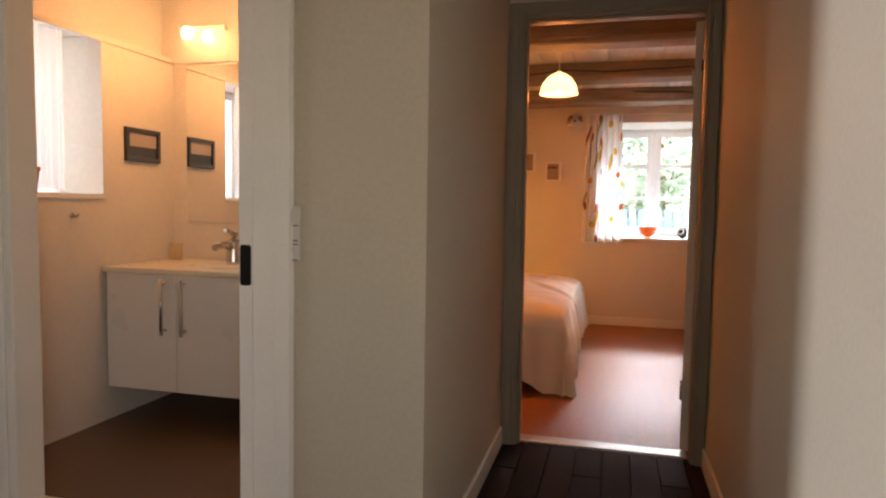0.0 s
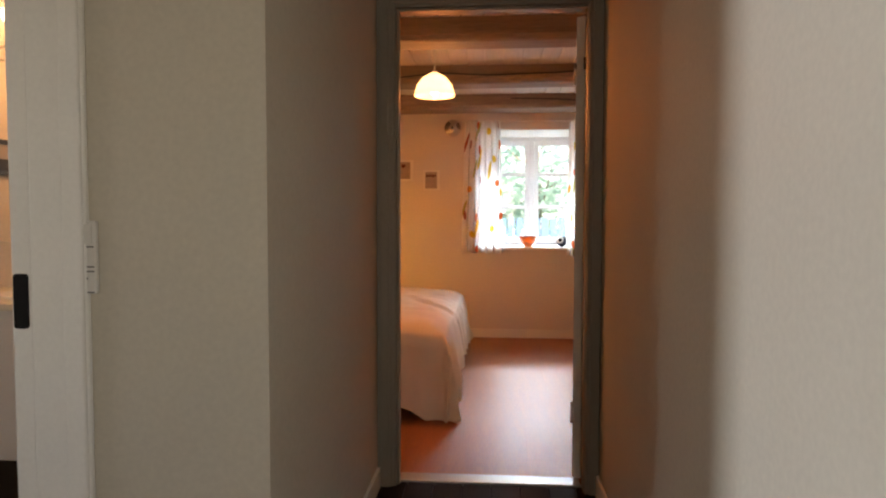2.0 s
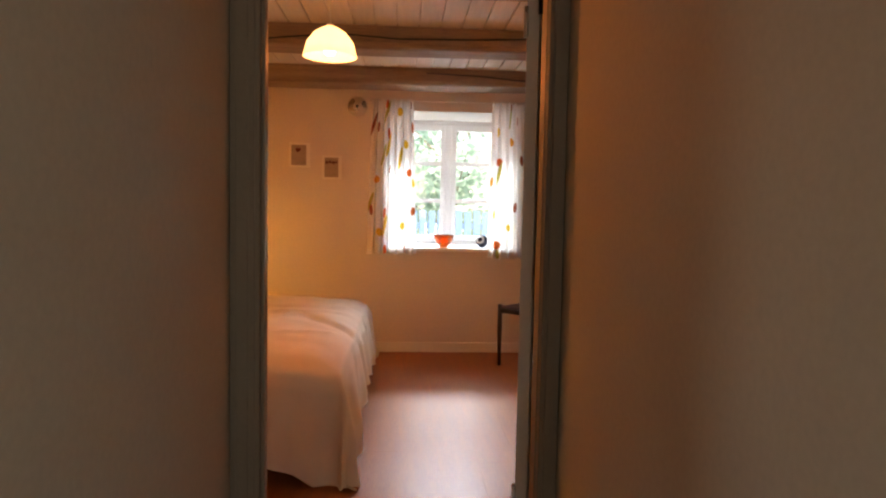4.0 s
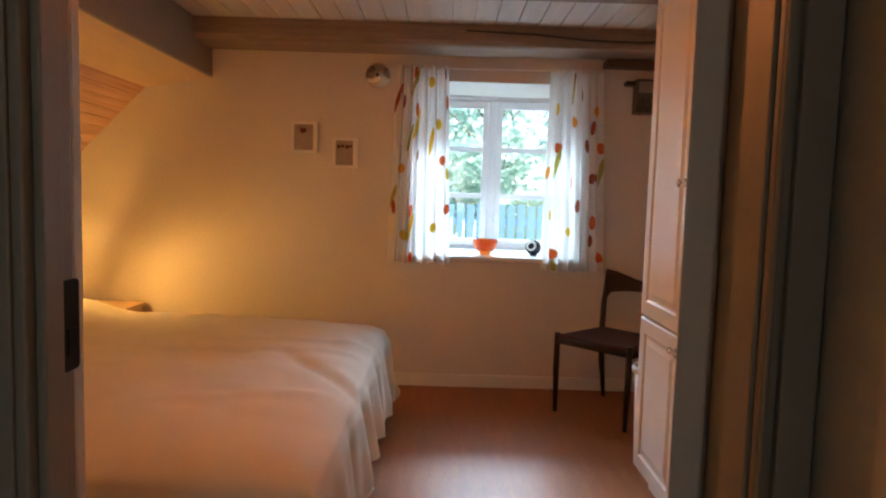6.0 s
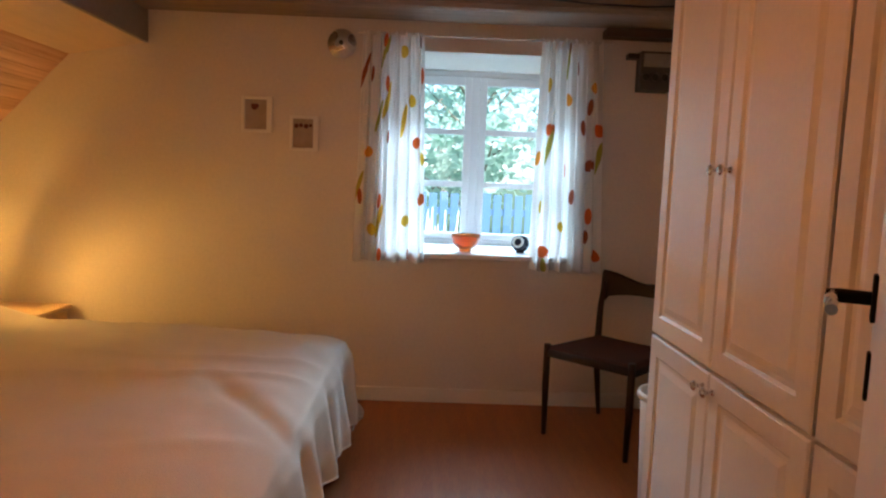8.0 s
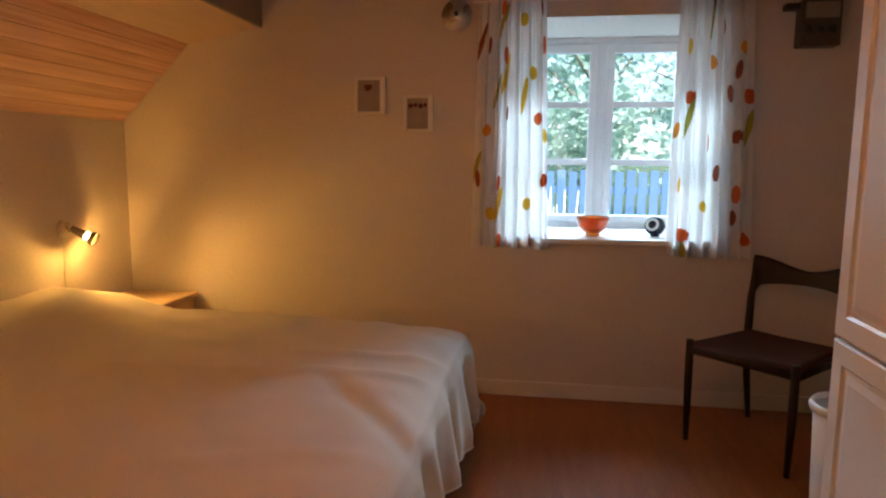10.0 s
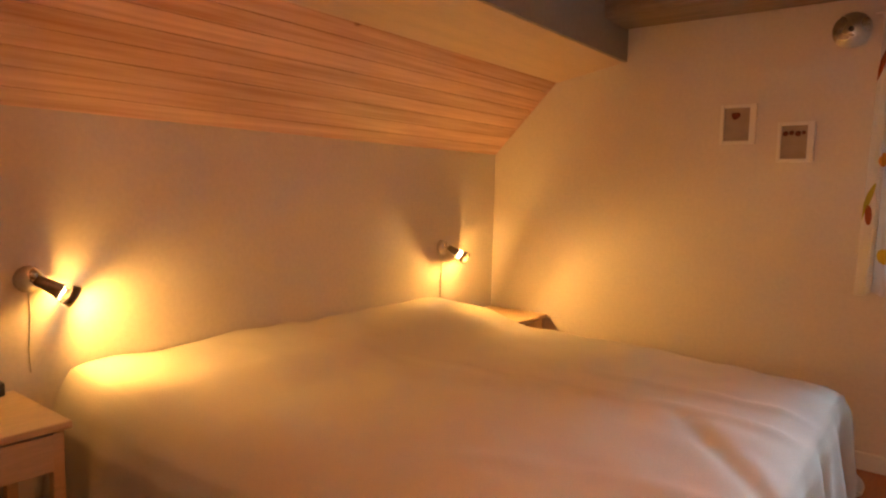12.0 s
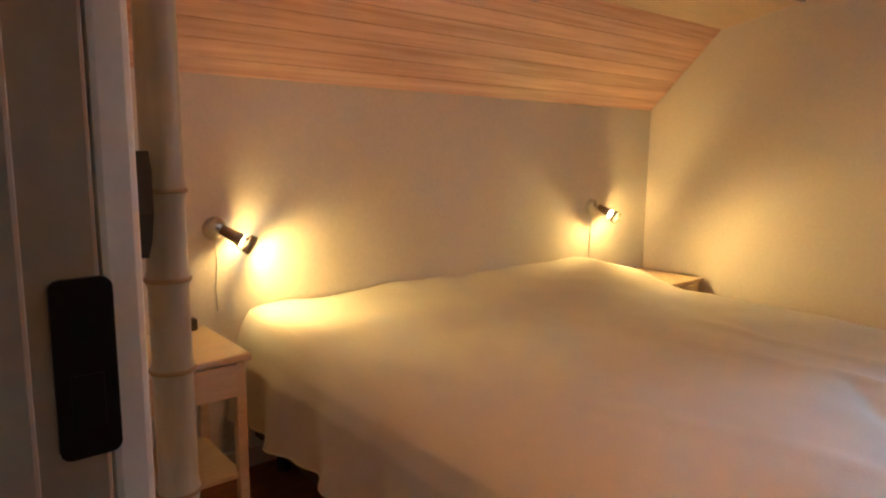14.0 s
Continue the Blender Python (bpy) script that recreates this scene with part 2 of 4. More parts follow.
# ---- mesh helpers ----
def add_box(bm, x0, x1, y0, y1, z0, z1, bevel=0.0, m=None):
    made = bmesh.ops.create_cube(bm, size=1.0)["verts"]
    for v in made:
        v.co = Vector((x0 + (v.co.x + .5) * (x1 - x0), y0 + (v.co.y + .5) * (y1 - y0), z0 + (v.co.z + .5) * (z1 - z0)))
    if bevel:
        edges = list({e for v in made for e in v.link_edges})
        done = bmesh.ops.bevel(bm, geom=edges, offset=bevel, segments=2, affect='EDGES', profile=0.5)
        made = list({v for f in done["faces"] for v in f.verts} | {v for v in made if v.is_valid})
    if m:
        bmesh.ops.transform(bm, matrix=m, verts=[v for v in made if v.is_valid])
    return bm


def box(*limits, bevel=0.0, m=None):
    return add_box(bmesh.new(), *limits, bevel=bevel, m=m)


def boxes(rows, bevel=0.0):
    bm = bmesh.new()
    for row in rows:
        add_box(bm, *row, bevel=bevel)
    return bm


def lathe(profile, steps=24, m=None, bm=None):
    """Turn (radius, height) points round the z axis."""
    bm = bm or bmesh.new()
    rings = []
    for r, z in profile:
        rings.append([bm.verts.new((r * math.cos(2 * math.pi * k / steps), r * math.sin(2 * math.pi * k / steps), z)) for k in range(steps)] if r > 1e-6 else [bm.verts.new((0, 0, z))])
    for a, b in zip(rings, rings[1:]):
        for k in range(steps):
            j = (k + 1) % steps
            if len(a) == 1 and len(b) > 1:
                bm.faces.new((a[0], b[j], b[k]))
            elif len(b) == 1 and len(a) > 1:
                bm.faces.new((a[k], a[j], b[0]))
            elif len(a) > 1:
                bm.faces.new((a[k], a[j], b[j], b[k]))
    made = [v for ring in rings for v in ring]
    for f in {f for v in made for f in v.link_faces}:
        f.smooth = True
    if m:
        bmesh.ops.transform(bm, matrix=m, verts=made)
    return bm


def tube(points, radii, steps=10, bm=None, flat=1.0):
    """A round bar along points, with a radius at each."""
    bm = bm or bmesh.new()
    points = [Vector(p) for p in points]
    rings = []
    for k, p in enumerate(points):
        way = (points[min(k + 1, len(points) - 1)] - points[max(k - 1, 0)]).normalized()
        side = way.cross(Vector((0.13, 0.21, 1)) if abs(way.z) < 0.9 else Vector((0, 1, 0))).normalized()
        up = side.cross(way)
        r = radii[k] if isinstance(radii, (list, tuple)) else radii
        rings.append([bm.verts.new(p + side * r * math.cos(2 * math.pi * j / steps) + up * r * flat * math.sin(2 * math.pi * j / steps)) for j in range(steps)])
    for a, b in zip(rings, rings[1:]):
        for j in range(steps):
            bm.faces.new((a[j], a[(j + 1) % steps], b[(j + 1) % steps], b[j])).smooth = True
    bm.faces.new(rings[0][::-1])
    bm.faces.new(rings[-1])
    return bm


def sheet(fn, nu, nv, smooth=True):
    """A grid over u, v in 0..1 placed by fn."""
    bm = bmesh.new()
    grid = [[bm.verts.new(fn(i / nu, j / nv)) for j in range(nv + 1)] for i in range(nu + 1)]
    for i in range(nu):
        for j in range(nv):
            bm.faces.new((grid[i][j], grid[i + 1][j], grid[i + 1][j + 1], grid[i][j + 1])).smooth = smooth
    return bm


def extrude_outline(outline, y0, y1):
    """A slab from an outline in x, z, between two depths."""
    bm = bmesh.new()
    a = [bm.verts.new((x, y0, z)) for x, z in outline]
    b = [bm.verts.new((x, y1, z)) for x, z in outline]
    bm.faces.new(a)
    bm.faces.new(b[::-1])
    for k in range(len(a)):
        j = (k + 1) % len(a)
        bm.faces.new((a[k], b[k], b[j], a[j]))
    return bm


def rounded_plate(w, h, t, r):
    """A thin plate w by h in x, z with round corners, its front at y = 0 and its back at y = t."""
    outline = []
    for cx, cz, start in ((w - r, h - r, 0), (r, h - r, 90), (r, r, 180), (w - r, r, 270)):
        outline += [(cx + r * math.cos(radians(start + a)), cz + r * math.sin(radians(start + a))) for a in (0, 30, 60, 90)]
    return extrude_outline(outline, 0, t)


def mesh_of(name, bm, mat):
    bmesh.ops.recalc_face_normals(bm, faces=bm.faces)
    me = bpy.data.meshes.new(name)
    bm.to_mesh(me)
    bm.free()
    me.materials.append(mat)
    return me


def part(name, bm, mat, parent, label=""):
    ob = new(name, mesh_of(name, bm, mat))
    ob.parent = parent
    return tagged(ob, label)


def piece(name, me, parent, at=(0, 0, 0)):
    ob = new(name, me)
    ob.parent, ob.location = parent, at
    return ob


def thing(name, label, category, m=None, group=""):
    ob = new(name)
    ob.empty_display_size = 0.1
    if m:
        ob.matrix_basis = m
    return tagged(ob, label, category, group)


def solid(name, bm, mat, label, category, group="", kind=""):
    return tagged(new(name, mesh_of(name, bm, mat)), label, category, group, kind)


def structure(name, bm, mat, label, category):
    return solid(name, bm, mat, label, category, kind="structure")


# ---- plan ----
KNEE, WIN, EAST = -1.87, 3.40, 1.93        # bedroom: knee wall, window wall, wardrobe wall
DOOR_R, DOOR_H = 0.780, 2.0                # bedroom doorway from x = 0
HALL_L, HALL_R, HALL_Y = -0.08, 0.842, -1.44
CEIL, BEAM_Z = 2.24, 2.115
SOF_X, SOF_Z, SLOPE_X, SLOPE_Z, KNEE_Z = -1.033, 1.948, -1.459, 1.871, 1.457
FRAME_Y = 3.98
WX0, WX1, WZ0, WZ1 = 0.27, 1.30, 0.862, 1.965

# ---- large structure ----
floor_bed = structure("floor_1", boxes([(KNEE - .1, EAST + .1, -0.02, WIN + .05, -0.12, -0.012)]), LAMINATE, "reddish brown laminate floor of the bedroom", "floor")
floor_hall = structure("floor_2", boxes([(-4.6, HALL_R + .1, -4.7, -0.02, -0.14, -0.014)]), DARK_BOARD, "dark stained wooden floor of the hall", "floor")
wall_window = structure("wall_north", boxes([(KNEE - .25, WX0, WIN, 4.12, -.1, 2.5), (WX1, EAST + .25, WIN, 4.12, -.1, 2.5), (WX0, WX1, WIN, 4.12, -.1, WZ0 - .03), (WX0, WX1, WIN, 4.12, WZ1, 2.5)]), PLASTER, "white plastered wall with a deep window recess", "wall")
wall_knee = structure("wall_west", boxes([(KNEE - .12, KNEE, -0.1, WIN, -.1, KNEE_Z + .06)]), PLASTER, "low white plastered knee wall under the sloping ceiling", "wall")
wall_east = structure("wall_east", boxes([(EAST, EAST + .12, -0.1, WIN, -.1, 2.5)]), PLASTER, "white plastered wall behind the wardrobes", "wall")
wall_door = structure("wall_south", boxes([(KNEE, -.03, -0.1, 0, -.1, 2.5), (DOOR_R + .045, EAST, -0.1, 0, -.1, 2.5), (-.03, DOOR_R + .045, -0.1, 0, DOOR_H + .03, 2.5)]), PLASTER, "white wall around the bedroom doorway", "wall")
hall_left = structure("wall_hall_1", boxes([(HALL_L - .1, HALL_L, HALL_Y + .1, -0.1, -.1, 2.5)]), HALL_PAINT_DIMMED, "white painted side wall of the narrow hall", "wall")
# the opening from y -4.4 to -3.5 is added, unseen, for the fill lamp
hall_right = structure("wall_hall_2", boxes([(HALL_R, HALL_R + .12, -3.5, -0.1, -.1, 2.5), (HALL_R, HALL_R + .12, -4.7, -4.4, -.1, 2.5), (HALL_R, HALL_R + .12, -4.4, -3.5, -.1, .9), (HALL_R, HALL_R + .12, -4.4, -3.5, 2.0, 2.5)]), HALL_PAINT_DIMMED, "long white painted hall wall", "wall")
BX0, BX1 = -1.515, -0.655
hall_bath = structure("wall_hall_3", boxes([(BX1, HALL_L, HALL_Y, HALL_Y + .1, -.1, 2.5), (-2.1, BX0, HALL_Y, HALL_Y + .1, -.1, 2.5), (BX0, BX1, HALL_Y, HALL_Y + .1, 2.12, 2.5)]), HALL_PAINT_DIMMED, "white painted wall beside the bathroom doorway", "wall")
# unseen walls; the stub ending at y -1.80 cuts the daylight's edge
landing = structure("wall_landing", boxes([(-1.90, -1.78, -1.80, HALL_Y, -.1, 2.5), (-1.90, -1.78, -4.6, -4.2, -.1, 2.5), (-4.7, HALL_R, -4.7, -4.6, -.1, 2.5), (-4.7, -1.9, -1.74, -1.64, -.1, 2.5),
                     (-4.6, -4.48, -4.6, -3.8, -.1, 2.5), (-4.6, -4.48, -2.8, -2.22, -.1, 2.5), (-4.6, -4.48, -3.8, -2.8, -.1, .95), (-4.6, -4.48, -3.8, -2.8, 2.05, 2.5), (-4.6, -4.48, -2.22, -1.74, 2.2, 2.5), (-4.6, -4.48, -2.22, -1.74, -.1, .4)]), HALL_PAINT_DIMMED, "unseen landing walls, with a stub added to cut the daylight", "wall")
# never in view; its brown is picked to soak up bounced light
ceiling_hall = structure("ceiling_2", boxes([(-4.7, HALL_R + .1, -4.7, -0.1, 2.42, 2.52)]), BROWN_WOOD, "unseen hall ceiling, kept dark to bounce little light", "ceiling")

# bedroom ceiling: boards with open joints, then the boxed edge and the sloping pine boards
bm = boxes([(SOF_X - .02, EAST, -0.02, WIN, CEIL + .016, CEIL + .10)])
x = SOF_X
while x < EAST - .01:
    add_box(bm, x + .003, min(x + .122, EAST), 0, WIN, CEIL, CEIL + .016, 0.002)
    x += .125
ceiling_bed = structure("ceiling_1", bm, CEIL_BOARD, "white glazed board ceiling between the beams", "ceiling")

slope = math.atan2(SLOPE_Z - KNEE_Z, SLOPE_X - KNEE)
run = math.hypot(SLOPE_Z - KNEE_Z, SLOPE_X - KNEE)
bm = bmesh.new()
count = 8
base = Matrix.Translation((KNEE, 0, KNEE_Z)) @ Matrix.Rotation(-slope, 4, 'Y')
for k in range(count):
    add_box(bm, k * run / count + .0009, (k + 1) * run / count - .0009, 0, WIN, 0, .014, 0.0028, base)
add_box(bm, -.1, run + .1, -.02, WIN, .012, .06, 0, base)
ceiling_slope = structure("ceiling_3", bm, PINE, "sloping ceiling of varnished reddish pine boards", "ceiling")
ceiling_edge = structure("ceiling_4", extrude_outline([(SLOPE_X, SLOPE_Z), (SOF_X - .022, SOF_Z - .001), (SOF_X - .022, 2.4), (SLOPE_X - .02, 2.4)], 0, WIN), PINE_SOFFIT, "pale boarded soffit beside the sloping ceiling", "ceiling")
# faces away from the lamps; that shade is put into its grey
ceiling_boxing = structure("ceiling_5", boxes([(SOF_X - .022, SOF_X, 0, WIN, SOF_Z, 2.4)], 0.003), BOX_SHADE_GREY, "boarded upright edge of the raised ceiling, shade painted grey", "ceiling")


def ceiling_beam(y0, y1, wobble):
    """A hand-hewn beam with slightly wavy lower edges."""
    length = EAST - SOF_X
    rng = random.Random(wobble)
    waves = [(rng.uniform(1, 3), rng.uniform(0, 6), rng.uniform(.002, .005)) for _ in range(3)]
    def fn(u, v):
        xx = SOF_X + u * length
        w = sum(a * math.sin(f * xx * 2 + p) for f, p, a in waves)
        outline = [(y0 + w, CEIL + .01), (y0 + w * .6, BEAM_Z + .03), (y0 + .012, BEAM_Z + .008), (y0 + .03, BEAM_Z + w * .5), (y1 - .03, BEAM_Z + w * .5), (y1 - .01, BEAM_Z + .01), (y1 + w * .6, BEAM_Z + .03), (y1 + w, CEIL + .01)]
        y, z = outline[round(v * 7)]
        return (xx, min(y, WIN - .002), z)
    return sheet(fn, 40, 7, False)


for k, (y0, y1) in enumerate(((.82, 1.05), (1.96, 2.21), (3.08, 3.395))):
    solid("ceiling_beam", ceiling_beam(y0, y1, k), BEAM, "rough hewn brown wooden beam across the ceiling", "beam", "ceiling beams")

# trim
structure("baseboard_1", boxes([(KNEE, EAST, WIN - .016, WIN, 0, .082)], .004), TRIM, "white painted baseboard along the window wall", "baseboard")
structure("baseboard_2", boxes([(HALL_L, HALL_L + .014, HALL_Y + .01, -.125, -.01, .085)], .004), TRIM, "white painted hall baseboard", "baseboard")
structure("baseboard_3", boxes([(HALL_R - .014, HALL_R, -4.5, -.125, -.01, .085)], .004), TRIM, "white painted hall baseboard", "baseboard")
structure("baseboard_4", boxes([(KNEE, KNEE + .014, 0, WIN - .02, 0, .08)], .004), TRIM, "white painted baseboard along the knee wall", "baseboard")

# bedroom doorway: lining, stop, hall-side casing, sill
doorway = thing("door_1", "white door lining with moulded casing, shade painted in", "door frame")
doorway["kind"] = "structure"
part("lining", box(-.03, 0, -.115, -.0217, 0, DOOR_H + .03, bevel=.003), TRIM_SHADED, doorway)
part("lining", box(DOOR_R, DOOR_R + .03, -.12, -.058, 0, DOOR_H + .03, bevel=.003), TRIM_SHADED, doorway)
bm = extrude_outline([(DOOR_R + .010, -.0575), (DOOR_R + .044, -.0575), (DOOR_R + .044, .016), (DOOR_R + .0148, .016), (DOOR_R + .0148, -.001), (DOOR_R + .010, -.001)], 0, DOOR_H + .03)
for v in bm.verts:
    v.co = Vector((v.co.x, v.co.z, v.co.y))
part("rebate", bm, TRIM_SHADED, doorway)
part("head_lining", box(.001, DOOR_R + .03, -.115, .004, DOOR_H, DOOR_H + .03, bevel=.003), TRIM_SHADED, doorway)
part("stop", box(.001, .012, -.1, -.062, 0, DOOR_H, bevel=.003), TRIM_SHADED, doorway)
part("stop", box(.012, DOOR_R, -.1, -.062, DOOR_H - .012, DOOR_H - .001, bevel=.003), TRIM_SHADED, doorway)
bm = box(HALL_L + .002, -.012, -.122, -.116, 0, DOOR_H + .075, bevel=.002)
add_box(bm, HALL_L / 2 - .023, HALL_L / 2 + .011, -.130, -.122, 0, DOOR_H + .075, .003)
part("casing", bm, TRIM_SHADED, doorway)
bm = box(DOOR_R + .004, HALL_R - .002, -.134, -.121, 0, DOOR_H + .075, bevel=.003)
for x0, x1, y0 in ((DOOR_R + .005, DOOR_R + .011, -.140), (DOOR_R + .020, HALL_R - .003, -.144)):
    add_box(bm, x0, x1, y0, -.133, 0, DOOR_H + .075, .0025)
part("casing", bm, TRIM_SHADED, doorway)
part("head_casing", box(-.012, DOOR_R + .012, -.124, -.1, DOOR_H + .014, DOOR_H + .075, bevel=.004), TRIM_SHADED, doorway)
part("threshold", box(0, DOOR_R, -.06, .03, -.012, .006, bevel=.004), METAL_STRIP, doorway, "pale metal threshold strip")
plate = part("strike_plate", rounded_plate(.034, .110, .005, .006), BLACK_METAL, doorway, "black strike plate")
plate.matrix_basis = pose(.003, -.050, 1.016, 0, 0, 90)
# corner of the lining; white stands for the window light falling on it
part("lit_corner", box(-.029, -.001, -.0213, .0035, 0, DOOR_H + .03, bevel=.005), TRIM, doorway, "rounded lining corner, daylight on it painted as white")
part("strike_hole", box(.0025, .0042, -.042, -.024, 1.035, 1.068, bevel=.0006), BLACK_METAL, doorway)

# bathroom doorway
bath_door = thing("door_2", "white painted bathroom door frame", "door frame")
bath_door["kind"] = "structure"
bm = box(BX1 - .004, BX1 + .045, HALL_Y - .012, HALL_Y + .1, 0, 2.1, bevel=.004)
part("lining", bm, TRIM, bath_door)
bm = box(BX1 + .046, BX1 + .175, HALL_Y - .018, HALL_Y, 0, 2.17, bevel=.005)
add_box(bm, BX1 + .125, BX1 + .172, HALL_Y - .028, HALL_Y - .016, 0, 2.17, .004)
part("casing", bm, TRIM, bath_door)
part("lining", box(BX0 - .03, BX0 + .004, HALL_Y - .012, HALL_Y + .1, 0, 2.1, bevel=.004), TRIM, bath_door)
bm = box(BX0 - .14, BX0 - .031, HALL_Y - .018, HALL_Y, 0, 2.17, bevel=.005)
part("casing", bm, TRIM, bath_door)
part("head_lining", box(BX0, BX1, HALL_Y - .012, HALL_Y + .1, 2.09, 2.12, bevel=.004), TRIM, bath_door)
plate = part("strike_plate", rounded_plate(.034, .122, .005, .008), BLACK_METAL, bath_door, "black strike plate")
plate.location = (BX1 + .003, HALL_Y - .0165, .891)
part("threshold", box(BX0, BX1, HALL_Y, HALL_Y + .1, -.01, .085, bevel=.004), TRIM, bath_door)

# window
window = thing("window_1", "white painted casement window with three panes each side", "window")
window["kind"] = "structure"
part("window_frame", boxes([(WX0, WX0 + .055, FRAME_Y, FRAME_Y + .07, WZ0, WZ1), (WX1 - .055, WX1, FRAME_Y, FRAME_Y + .07, WZ0, WZ1), (WX0 + .055, WX1 - .055, FRAME_Y, FRAME_Y + .07, WZ1 - .035, WZ1), (WX0 + .055, WX1 - .055, FRAME_Y, FRAME_Y + .07, WZ0, WZ0 + .03), (.765, .815, FRAME_Y, FRAME_Y + .07, WZ0 + .03, WZ1 - .035)], .005), SASH, window)
for x0, x1 in ((WX0 + .058, .762), (.818, WX1 - .058)):
    sash = part("sash", boxes([(x0, x0 + .042, FRAME_Y - .012, FRAME_Y + .04, WZ0 + .033, WZ1 - .038), (x1 - .042, x1, FRAME_Y - .012, FRAME_Y + .04, WZ0 + .033, WZ1 - .038), (x0 + .042, x1 - .042, FRAME_Y - .012, FRAME_Y + .04, WZ1 - .088, WZ1 - .038), (x0 + .042, x1 - .042, FRAME_Y - .012, FRAME_Y + .04, WZ0 + .033, WZ0 + .075),
                               (x0 + .042, x1 - .042, FRAME_Y - .002, FRAME_Y + .03, 1.566, 1.603), (x0 + .042, x1 - .042, FRAME_Y - .002, FRAME_Y + .03, 1.232, 1.269)], .004), SASH, window)
    for z0, z1 in ((WZ0 + .075, 1.232), (1.269, 1.566), (1.603, WZ1 - .088)):
        pane = part("pane", box(x0 + .04, x1 - .04, FRAME_Y + .012, FRAME_Y + .016, z0 - .003, z1 + .003), GLASS, sash)
        pane.visible_shadow = False
part("window_sill", box(WX0 - .02, WX1 + .02, WIN - .045, FRAME_Y, WZ0 - .028, WZ0, bevel=.006), SASH, window, "white painted deep window sill")

# bathroom shell
BATH_X, BATH_Y, BATH_Z = -1.90, -0.106, .09
floor_bath = structure("floor_3", boxes([(BATH_X, HALL_L - .1, HALL_Y + .1, BATH_Y, -.012, BATH_Z)]), VINYL, "brown bathroom floor", "floor")
bw = (-1.10, -.61, 1.165, 1.89)
structure("wall_bath_1", boxes([(BATH_X - .25, BATH_X, HALL_Y + .1, bw[0], 0, 1.90), (BATH_X - .25, BATH_X, bw[1], BATH_Y, 0, 1.90), (BATH_X - .25, BATH_X, bw[0], bw[1], 0, bw[2])]), PLASTER, "white bathroom wall with a deep window recess", "wall")
structure("wall_bath_2", boxes([(BATH_X - .25, HALL_L - .1, BATH_Y, -.1015, 0, 2.42)]), PLASTER, "white bathroom wall behind the vanity", "wall")
structure("wall_bath_3", boxes([(BATH_X - .5, BATH_X - .27, HALL_Y + .1, BATH_Y, 0, bw[2]), (BATH_X - .5, BATH_X - .27, HALL_Y + .1, bw[0] - .1, bw[2], 2.42), (BATH_X - .5, BATH_X - .27, bw[1] + .1, BATH_Y, bw[2], 2.42), (BATH_X - .5, BATH_X - .06, HALL_Y + .1, BATH_Y, 1.902, 2.42)]), PLASTER, "upper bathroom wall above a ledge", "wall")

structure("trim_1", boxes([(BATH_X, BATH_X + .016, HALL_Y + .1, BATH_Y - .02, 1.872, 1.898)], .003), PLASTER, "narrow plastered ledge around the bathroom wall", "trim")
structure("trim_2", boxes([(BATH_X + .001, HALL_L - .1, BATH_Y - .018, BATH_Y, 1.872, 1.898)], .003), PLASTER, "narrow plastered ledge above the bathroom mirror", "trim")

# ---- bedroom things ----
def raised_door(w, h, t=.02):
    """A cabinet door in the y-z plane, facing -x, with a sunk groove and a raised middle panel."""
    bm = bmesh.new()
    rails = [(0.0, 0.004), (.006, 0.0), (.062, 0.0), (.070, .007), (.082, .007), (.104, .0015), (.110, .0015)]
    loops = []
    for inset, depth in rails:
        y0, y1, z0, z1 = inset, w - inset, inset, h - inset
        loops.append([bm.verts.new((depth, y, z)) for y, z in ((y0, z0), (y1, z0), (y1, z1), (y0, z1))])
    for a, b in zip(loops, loops[1:]):
        for k in range(4):
            bm.faces.new((a[k], a[(k + 1) % 4], b[(k + 1) % 4], b[k]))
    bm.faces.new(loops[-1])
    back = [bm.verts.new((t, y, z)) for y, z in ((0, 0), (w, 0), (w, h), (0, h))]
    for k in range(4):
        bm.faces.new((loops[0][k], back[k], back[(k + 1) % 4], loops[0][(k + 1) % 4]))
    bm.faces.new(back[::-1])
    return bm


def knob():
    return lathe([(.0, 0), (.009, .0), (.010, .003), (.006, .006), (.0055, .018), (.010, .021), (.015, .026), (.015, .030), (.011, .034), (0, .035)], 16, Matrix.Rotation(radians(-90), 4, 'Y'))


def make_wardrobe(y0):
    w = thing("wardrobe", "tall white wardrobe with raised panel doors and small knobs", "wardrobe", pose(1.325, y0, 0), "wardrobes along the wall")
    part("body", boxes([(.0, .58, .003, .957, .10, 2.10)], .003), FOIL, w)
    part("plinth", box(.05, .56, .01, .95, 0, .10), FOIL, w)
    for k in range(2):
        for z0, z1, kz in ((.105, .755, .71), (.765, 2.10, 1.31)):
            d = part("door", raised_door(.474, z1 - z0), FOIL, w)
            d.location = (-.021, .004 + k * .479, z0)
            kn = part("knob", knob(), CHROME, d, "small metal knob")
            kn.location = (0, .445 if k == 0 else .029, kz - z0)
    return w


wardrobe = make_wardrobe(1.0)
copy_thing(wardrobe, pose(1.325, .035, 0))

# open bedroom door
leaf = thing("open_door", "white bedroom door standing wide open", "door", pose(.7643, .0072, 0, 0, 0, -33))
part("door_leaf", box(-.02, .02, .005, .705, .012, 1.985, bevel=.003), TRIM, leaf)
handle = part("handle", lathe([(0, 0), (.009, 0), (.0095, .04), (.008, .055), (0, .056)], 14, pose(-.022, .645, 1.118) @ Matrix.Rotation(radians(-90), 4, 'Y')), BLACK_METAL, leaf, "dark metal lever handle")
